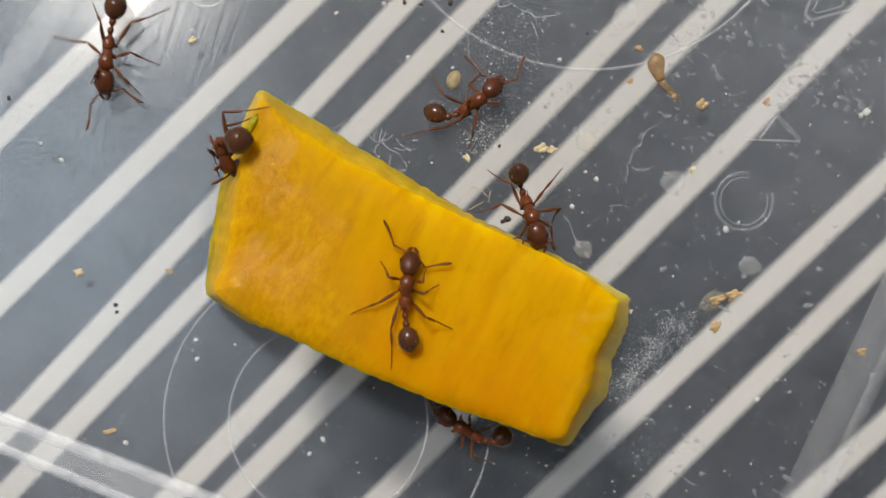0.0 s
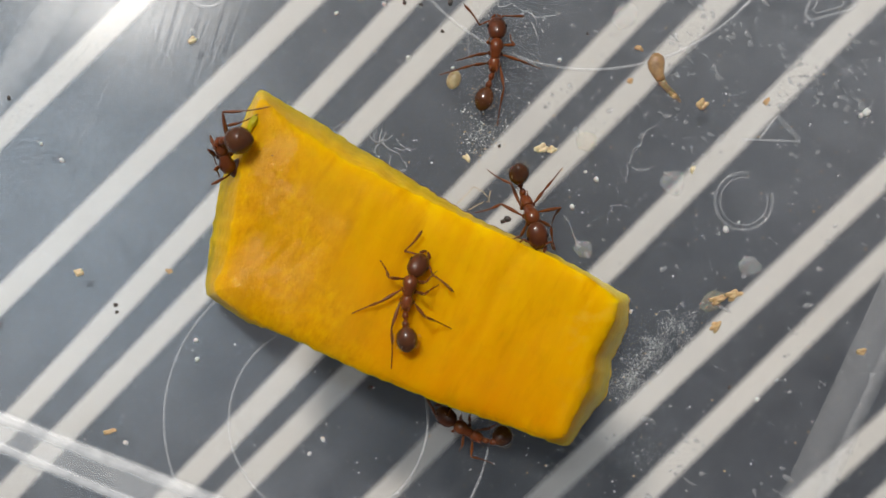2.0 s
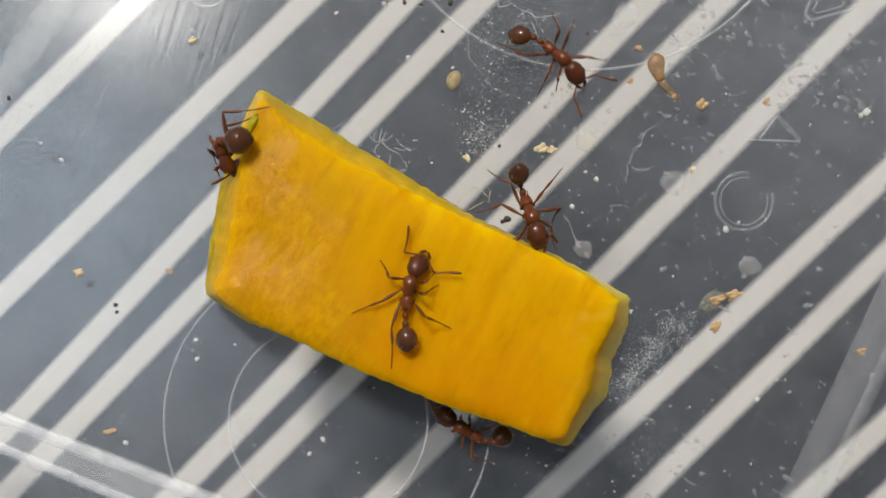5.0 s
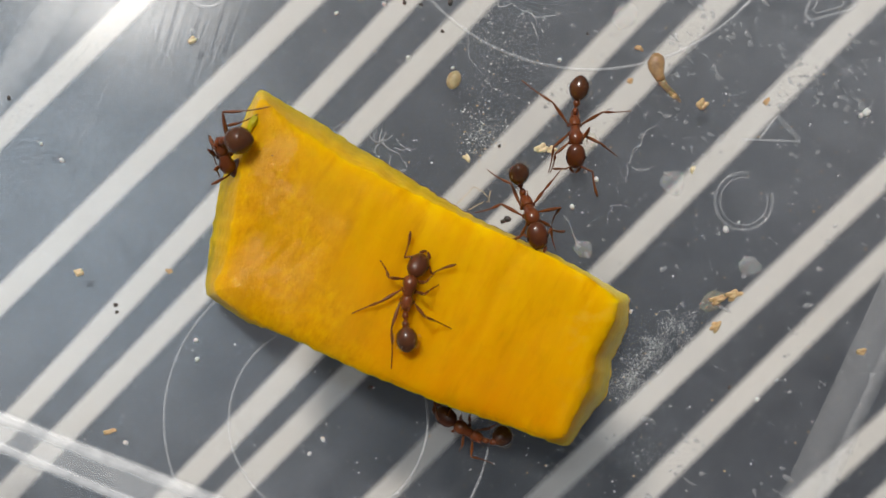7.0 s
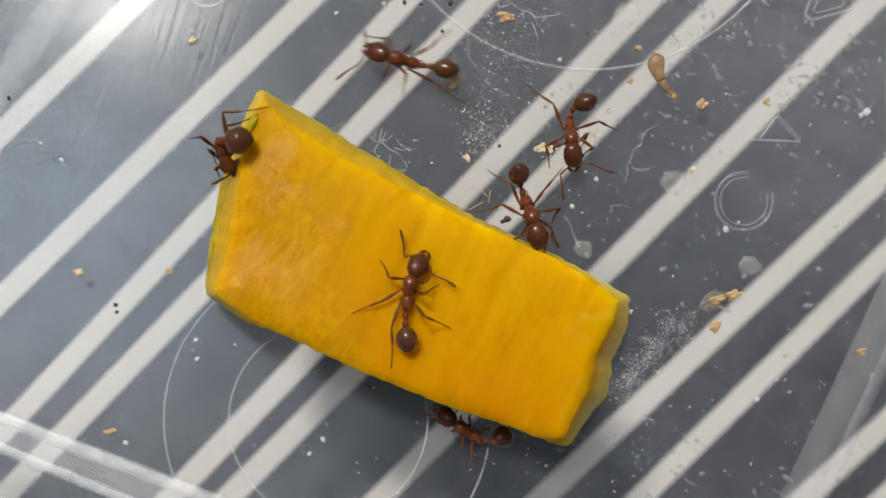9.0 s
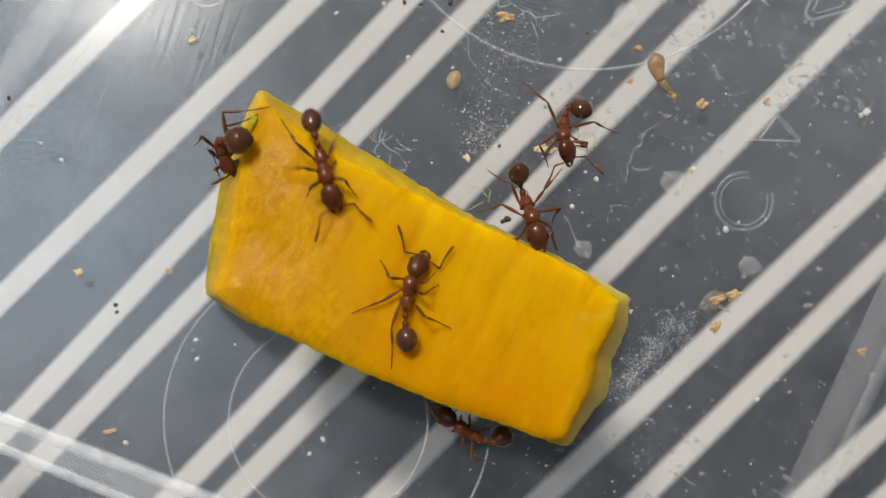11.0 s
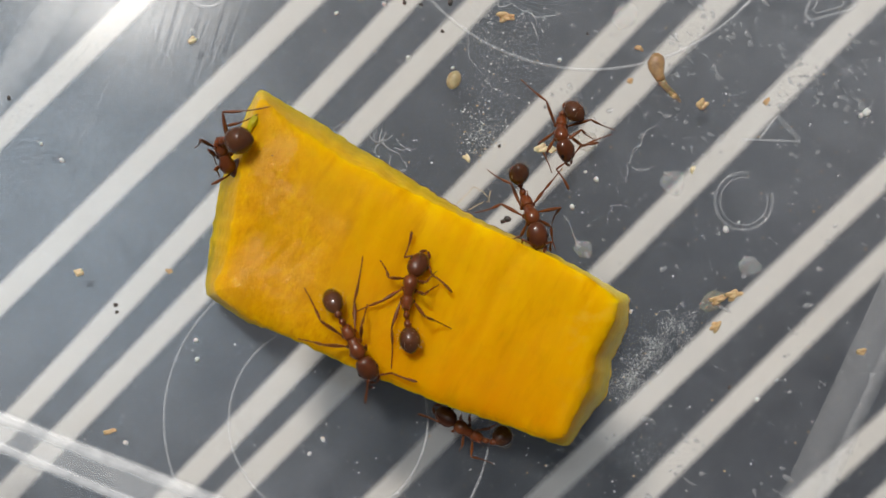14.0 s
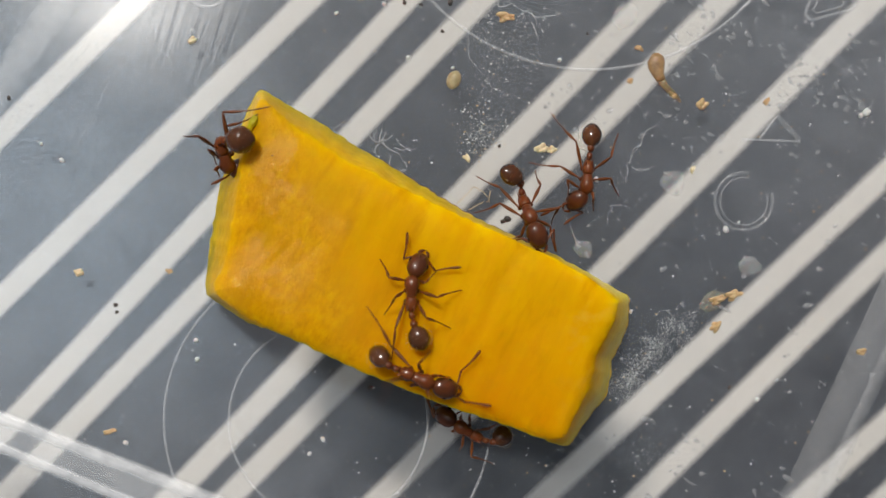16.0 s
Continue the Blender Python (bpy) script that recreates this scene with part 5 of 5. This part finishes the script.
    s(1.5, (894, 52), (888, 73), (869, 134), (849, 172), lf=(866, 76, 872, 56), lm=(848, 98, 804, 110), lh=(838, 112, 767, 136), rf=(911, 86, 902, 62), rm=(920, 110, 962, 125),
      rh=(893, 156, 880, 220), la=(885, 28, 864, 38), ra=(912, 32, 940, 48))
    s(2.5, (887, 38), (885, 58), (871, 118), (860, 166), lf=(860, 66, 868, 48), lm=(838, 80, 800, 69), lh=(838, 112, 767, 136), rf=(911, 55, 906, 40), rm=(921, 108, 956, 122),
      rh=(891, 150, 882, 230), la=(848, 15, 850, 0), ra=(900, 15, 925, 22))
    s(2.0, (880, 53), (880, 70), (873, 126), (857, 174), lf=(863, 76, 870, 56), lm=(841, 98, 807, 108), lh=(841, 115, 767, 136), rf=(908, 80, 902, 58), rm=(922, 108, 955, 122),
      rh=(892, 158, 880, 222), la=(841, 48, 829, 18), ra=(892, 27, 916, 30))
    s(3.0, (931, 38), (910, 51), (876, 97), (848, 138), lf=(896, 31, 914, 31), lm=(852, 65, 802, 70), lh=(852, 81, 822, 102), rf=(922, 73, 942, 62), rm=(922, 95, 945, 124),
      rh=(891, 140, 880, 225), la=(944, 20, 945, 0), ra=(953, 72, 983, 93))
    s(3.5, (938, 21), (923, 37), (890, 88), (862, 125), lf=(897, 28, 906, 46), lm=(860, 60, 803, 71), lh=(848, 78, 778, 118), rf=(951, 48, 952, 16), rm=(934, 86, 941, 116),
      rh=(897, 125, 882, 226), la=(945, 2, 965, -8), ra=(965, 18, 985, 22))
    s(4.0, (951, 26), (933, 42), (893, 90), (862, 122), lf=(912, 36, 913, 22), lm=(884, 42, 880, 34), lh=(862, 78, 802, 120), rf=(938, 63, 956, 55), rm=(936, 96, 943, 120),
      rh=(900, 125, 882, 226), la=(968, 0, 985, -12), ra=(976, 28, 984, 50))
    s(4.2, (968, 78), (945, 73), (888, 80), (848, 95), lf=(932, 56, 970, 30), lm=(897, 50, 893, 40), lh=(880, 48, 809, 40), rf=(942, 98, 976, 112), rm=(910, 108, 910, 132),
      rh=(892, 135, 882, 206), la=(985, 55, 1005, 40), ra=(970, 120, 985, 152))
    s(4.9, (1012, 118), (998, 101), (955, 72), (910, 62))
    s(5.6, (1046, 218), (1036, 196), (1016, 146), (1000, 98))
    s(6.3, (1048, 280), (1034, 259), (1020, 216), (1013, 172), lf=(1060, 292, 1092, 284), lm=(1078, 240, 1083, 266), lh=(1050, 195, 1083, 180), rf=(1012, 268, 1012, 296), rm=(981, 264, 968, 306),
      rh=(982, 190, 923, 141), la=(1060, 305, 1058, 326), ra=(1025, 325, 1028, 363))
    s(6.5, (1053, 281), (1038, 262), (1021, 217), (1012, 171), lf=(1062, 292, 1092, 290), lm=(1078, 240, 1083, 266), lh=(1050, 196, 1083, 181), rf=(1012, 268, 1012, 296), rm=(981, 264, 968, 306),
      rh=(982, 190, 923, 141), la=(1085, 301, 1120, 328), ra=(1052, 311, 1042, 333))
    v = dict(rh=(978, 181, 923, 142))
    s(7.0, (1018, 277), (1018, 254), (1018, 206), (1025, 158), lf=(1040, 232, 1038, 258), lm=(1065, 255, 1092, 277), lh=(1078, 192, 1111, 199), rf=(984, 272, 974, 306), rm=(978, 262, 972, 300),
      la=(1050, 305, 1058, 350), ra=(1000, 300, 985, 305), **v)
    s(7.5, (1025, 270), (1022, 250), (1019, 208), (1027, 163), lf=(1045, 250, 1046, 268), lm=(1071, 246, 1055, 270), lh=(1080, 205, 1086, 241), rf=(985, 278, 970, 321), rm=(979, 260, 970, 305),
      la=(1050, 303, 1058, 347), ra=(1020, 303, 1024, 322), **v)
    s(8.0, (1019, 280), (1019, 254), (1018, 212), (1029, 174), lf=(1052, 247, 1053, 300), lm=(1076, 241, 1064, 248), lh=(1080, 205, 1086, 240), rf=(995, 256, 976, 290), rm=(973, 258, 966, 330),
      la=(1055, 291, 1047, 336), ra=(978, 290, 972, 300), **v)
    s(8.5, (1015, 272), (1013, 249), (1013, 212), (1036, 182), lf=(1040, 265, 1044, 276), lm=(1060, 262, 1044, 285), lh=(1079, 209, 1087, 241), rf=(995, 256, 982, 276), rm=(970, 258, 973, 300),
      la=(1055, 280, 1098, 312), ra=(985, 310, 995, 350), **v)
    s(9.0, (1011, 278), (1010, 252), (1010, 214), (1033, 182), lf=(1038, 238, 1030, 270), lm=(1053, 264, 1035, 281), lh=(1076, 210, 1082, 241), rf=(988, 258, 978, 280), rm=(968, 257, 972, 300),
      la=(1055, 290, 1096, 310), ra=(990, 310, 997, 360), **v)
    v["rh"] = (966, 176, 923, 142)
    s(11.4, (995, 271), (994, 246), (1000, 210), (1025, 193), lf=(1045, 254, 1040, 270), lm=(1046, 266, 1012, 268), lh=(1071, 211, 1073, 241), rf=(972, 262, 966, 280), rm=(957, 255, 972, 301),
      la=(1035, 276, 1062, 306), ra=(960, 300, 953, 348), **v)
    s(12.0, (994, 275), (992, 248), (999, 209), (1022, 192), lf=(1028, 222, 1046, 268), lm=(1042, 267, 1014, 254), lh=(1069, 212, 1072, 241), rf=(972, 262, 966, 280), rm=(956, 254, 972, 301),
      la=(1030, 275, 1062, 310), ra=(975, 310, 1003, 346), **v)
    s(12.5, (996, 275), (991, 249), (998, 208), (1021, 191), lf=(1046, 225, 1053, 258), lm=(1022, 250, 1036, 258), lh=(1069, 217, 1072, 239), rf=(972, 262, 966, 280), rm=(957, 252, 972, 301),
      la=(1032, 257, 1083, 265), ra=(984, 308, 1014, 346), **v)
    s(13.0, (998, 269), (990, 247), (997, 208), (1022, 192), lf=(1048, 236, 1034, 254), lm=(1024, 252, 1038, 276), lh=(1066, 217, 1070, 243), rf=(972, 262, 966, 280), rm=(957, 252, 972, 301),
      la=(1038, 258, 1086, 264), ra=(985, 306, 1011, 353), **v)
    s(13.5, (995, 276), (990, 250), (997, 208), (1017, 192), lf=(1045, 226, 1052, 252), lm=(1025, 254, 1054, 256), lh=(1066, 218, 1070, 243), rf=(972, 262, 966, 280), rm=(957, 252, 972, 301),
      la=(1030, 277, 1070, 312), ra=(983, 299, 1008, 330), **v)
    s(14.0, (997, 273), (991, 248), (996, 207), (1015, 196), lf=(1040, 222, 1054, 248), lm=(1030, 258, 1078, 240), lh=(1064, 207, 1068, 236), rf=(972, 262, 966, 280), rm=(957, 252, 972, 301),
      la=(1030, 256, 1060, 252), ra=(980, 303, 1009, 340), **v)
    v["rh"] = (965, 190, 928, 148)
    s(14.5, (1014, 292), (1010, 269), (1008, 226), (1018, 205), lf=(1037, 278, 1034, 296), lm=(1056, 257, 1046, 263), lh=(1070, 219, 1086, 242), rf=(988, 280, 990, 292), rm=(972, 270, 982, 330),
      la=(1040, 312, 1043, 328), ra=(975, 302, 982, 330), **v)
    s(15.0, (1019, 341), (1027, 320), (1026, 268), (1025, 221), lf=(1052, 328, 1046, 346), lm=(1066, 296, 1082, 308), lh=(1068, 239, 1074, 208), rf=(1003, 325, 994, 346), rm=(975, 285, 928, 285),
      la=(1028, 376, 988, 400), ra=(980, 342, 964, 358), rh=(994, 240, 952, 178))
    s(15.5, (1026, 361), (1036, 341), (1040, 290), (1043, 246), lf=(1052, 340, 1053, 362), lm=(1076, 321, 1092, 338), lh=(1086, 279, 1088, 250), rf=(1010, 340, 1005, 362), rm=(985, 290, 928, 287),
      la=(1048, 385, 1012, 405), ra=(985, 374, 966, 372), rh=(1013, 250, 973, 198))
    s(16.0, (1018, 357), (1037, 341), (1042, 286), (1047, 241), lf=(1050, 350, 1050, 376), lm=(1081, 316, 1096, 348), lh=(1086, 275, 1090, 246), rf=(1004, 318, 1004, 352), rm=(980, 287, 928, 287),
      la=(1030, 376, 998, 398), ra=(992, 366, 978, 372), rh=(1018, 241, 973, 198))

    s = forager.stance
    s(7.0, (790, -170), (796, -192), (812, -252), (828, -300))
    s(7.5, (797, 8), (802, -15), (815, -75), (826, -122), la=(835, 20, 868, 48))
    s(7.6, (823, 45), (824, 20), (826, -40), (832, -88), la=(850, 40, 858, 85), ra=(800, 78, 808, 110))
    s(7.7, (849, 85), (843, 62), (836, 8), (832, -44), la=(885, 85, 915, 80), ra=(812, 90, 808, 118))
    s(7.8, (859, 135), (855, 110), (848, 54), (846, 4), ra=(842, 160, 812, 205), la=(890, 130, 900, 165))
    s(7.9, (852, 184), (855, 158), (858, 102), (857, 50), ra=(830, 200, 800, 240))
    s(8.0, (848, 244), (852, 218), (858, 162), (863, 112), lf=(870, 230, 874, 282), lm=(890, 200, 905, 215), lh=(890, 165, 935, 154), rf=(825, 230, 815, 250), rh=(833, 132, 824, 108), rm=(820, 180, 808, 170),
      la=(880, 260, 906, 296))
    s(8.2, (874, 268), (871, 244), (865, 192), (864, 148), lm=(905, 210, 935, 230), rm=(810, 195, 780, 190), rh=(845, 150, 815, 145), lh=(890, 165, 935, 145), lf=(905, 262, 898, 280), rf=(830, 250, 818, 295), la=(895, 275, 912, 300), ra=(850, 285, 845, 310))
    s(8.3, (873, 268), (871, 246), (866, 195), (865, 155), lm=(905, 210, 935, 232), rm=(810, 195, 780, 190), rh=(845, 150, 820, 145), lh=(890, 165, 935, 145), lf=(905, 262, 898, 280), rf=(830, 250, 822, 295), la=(895, 275, 912, 300), ra=(850, 285, 845, 310))
    s(8.5, (811, 231), (830, 212), (852, 180), (868, 133), lf=(860, 235, 873, 278), lm=(886, 215, 893, 260), lh=(884, 166, 930, 138), rf=(800, 205, 790, 215), rm=(800, 175, 795, 200), rh=(840, 166, 842, 140),
      la=(795, 260, 790, 270), ra=(782, 208, 770, 232))
    s(8.7, (745, 179), (769, 178), (820, 167), (871, 142), lf=(740, 205, 692, 215), lm=(790, 205, 782, 250), lh=(845, 178, 880, 178), rm=(800, 150, 790, 130), rh=(830, 140, 840, 118), ra=(725, 150, 705, 132), la=(720, 190, 695, 215))
    s(9.0, (666, 93), (691, 102), (740, 113), (787, 122), lf=(682, 126, 674, 142), lm=(718, 130, 712, 176), lh=(760, 142, 843, 195), rf=(690, 74, 660, 66), rm=(726, 82, 728, 70), rh=(760, 84, 798, 52),
      la=(630, 120, 588, 146), ra=(648, 75, 645, 52))
    s(9.2, (591, 117), (613, 104), (662, 100), (716, 95), lf=(616, 134, 612, 142), lm=(661, 138, 667, 186), lh=(705, 122, 752, 160), rf=(600, 88, 570, 100), rm=(660, 66, 677, 22), rh=(674, 62, 686, 38),
      la=(580, 155, 562, 202), ra=(555, 112, 510, 128))
    s(9.6, (534, 146), (548, 127), (590, 96), (640, 84), z=14.0, pitch=14.0)
    s(9.9, (513, 170), (522, 150), (553, 106), (596, 84), z=78.0, pitch=40.0)
    s(10.2, (516, 214), (517, 192), (523, 138), (540, 90), z=124.0, pitch=24.0)
    s(10.7, (555, 290), (549, 266), (538, 206), (534, 152), z=TOP + 4, pitch=6.0)
    s(11.3, (611, 414), (603, 385), (592, 332), (575, 284), lf=(632, 375, 650, 416), lm=(625, 315, 662, 307), lh=(610, 300, 642, 278), rf=(580, 380, 568, 401), rm=(565, 348, 525, 343), rh=(553, 296, 518, 240),
      la=(650, 424, 690, 459), ra=(590, 450, 577, 502), **on)
    s(11.5, (575, 461), (580, 433), (590, 374), (591, 315), lf=(620, 430, 648, 428), lm=(630, 393, 678, 412), lh=(610, 330, 641, 282), rf=(558, 425, 553, 436), rm=(548, 370, 535, 348), rh=(555, 345, 545, 309),
      la=(590, 490, 598, 533), ra=(530, 478, 497, 506), **on)
    s(12.0, (546, 481), (555, 458), (576, 394), (588, 346), lf=(580, 460, 590, 478), lm=(630, 415, 678, 412), lh=(610, 370, 642, 317), rf=(541, 436, 530, 448), rm=(520, 409, 500, 390), rh=(546, 366, 543, 309),
      la=(563, 525, 555, 570), ra=(500, 495, 475, 522), **on)
    s(12.5, (575, 522), (575, 499), (577, 436), (582, 383), lf=(600, 492, 606, 514), lm=(620, 435, 662, 410), lh=(605, 400, 642, 317), rf=(546, 490, 537, 516), rm=(530, 425, 504, 391), rh=(546, 405, 537, 349),
      la=(620, 550, 645, 584), ra=(553, 560, 555, 606), **on)
    s(13.0, (612, 594), (605, 570), (593, 510), (583, 457), lf=(622, 552, 630, 560), lm=(635, 505, 668, 483), lh=(612, 440, 633, 372), rf=(578, 570, 577, 599), rm=(550, 515, 506, 503), rh=(550, 490, 528, 456),
      la=(655, 615, 690, 646), ra=(600, 630, 585, 692), **on)
    s(13.5, (645, 652), (632, 627), (606, 574), (588, 530), lf=(645, 610, 650, 621), lm=(636, 575, 650, 535), lh=(628, 540, 641, 460), rf=(611, 625, 616, 648), rm=(565, 610, 530, 600), rh=(562, 565, 540, 512),
      la=(682, 645, 692, 667), ra=(640, 677, 622, 676), **on)
    s(14.0, (651, 655), (638, 631), (611, 579), (590, 535), lf=(648, 612, 652, 622), lm=(640, 575, 650, 540), lh=(628, 540, 641, 460), rf=(611, 625, 616, 648), rm=(565, 610, 530, 600), rh=(562, 565, 540, 512),
      la=(695, 660, 738, 676), ra=(650, 677, 650, 690), **on)
    s(14.5, (691, 661), (669, 642), (632, 597), (599, 553), lf=(685, 625, 710, 638), lm=(670, 602, 676, 575), lh=(640, 545, 641, 460), rf=(645, 640, 648, 661), rm=(620, 625, 608, 638), rh=(580, 590, 545, 526),
      la=(730, 662, 784, 675), ra=(685, 680, 683, 706), **on)
    s(15.0, (722, 677), (700, 661), (660, 613), (620, 577), lf=(695, 635, 715, 638), lm=(690, 600, 697, 564), lh=(658, 570, 642, 490), rf=(678, 665, 690, 685), rm=(625, 640, 577, 633), rh=(620, 630, 583, 602),
      la=(760, 660, 800, 650), ra=(740, 700, 735, 720), **on)
    s(15.5, (720, 733), (705, 712), (668, 660), (634, 601), lf=(720, 685, 745, 690), lm=(700, 670, 720, 668), lh=(660, 600, 640, 528), rf=(685, 720, 690, 740), rm=(636, 675, 630, 680), rh=(620, 655, 577, 600),
      la=(760, 738, 782, 735), ra=(720, 775, 737, 818), z=128.0, pitch=-20.0)
    s(16.0, (788, 688), (764, 680), (710, 657), (673, 632), lf=(775, 665, 800, 668), lm=(740, 645, 765, 618), lh=(690, 610, 640, 528), rf=(760, 700, 775, 706), rm=(712, 685, 700, 700), rh=(688, 670, 690, 678),
      la=(818, 650, 853, 618), ra=(820, 710, 876, 720), **on)

    for ant in (feeder, climber, biter, lurker, runner, visitor, forager):
        move_ant(ant)
    # a crumb that reaches the dish on the forager's way
    far, put = pose(*spot(866, -90, 6)), pose(*spot(895, 30, 6))
    walk(dragged, [(0.0, far), (7.65, far), (7.9, put), (16.0, put)])


motions()
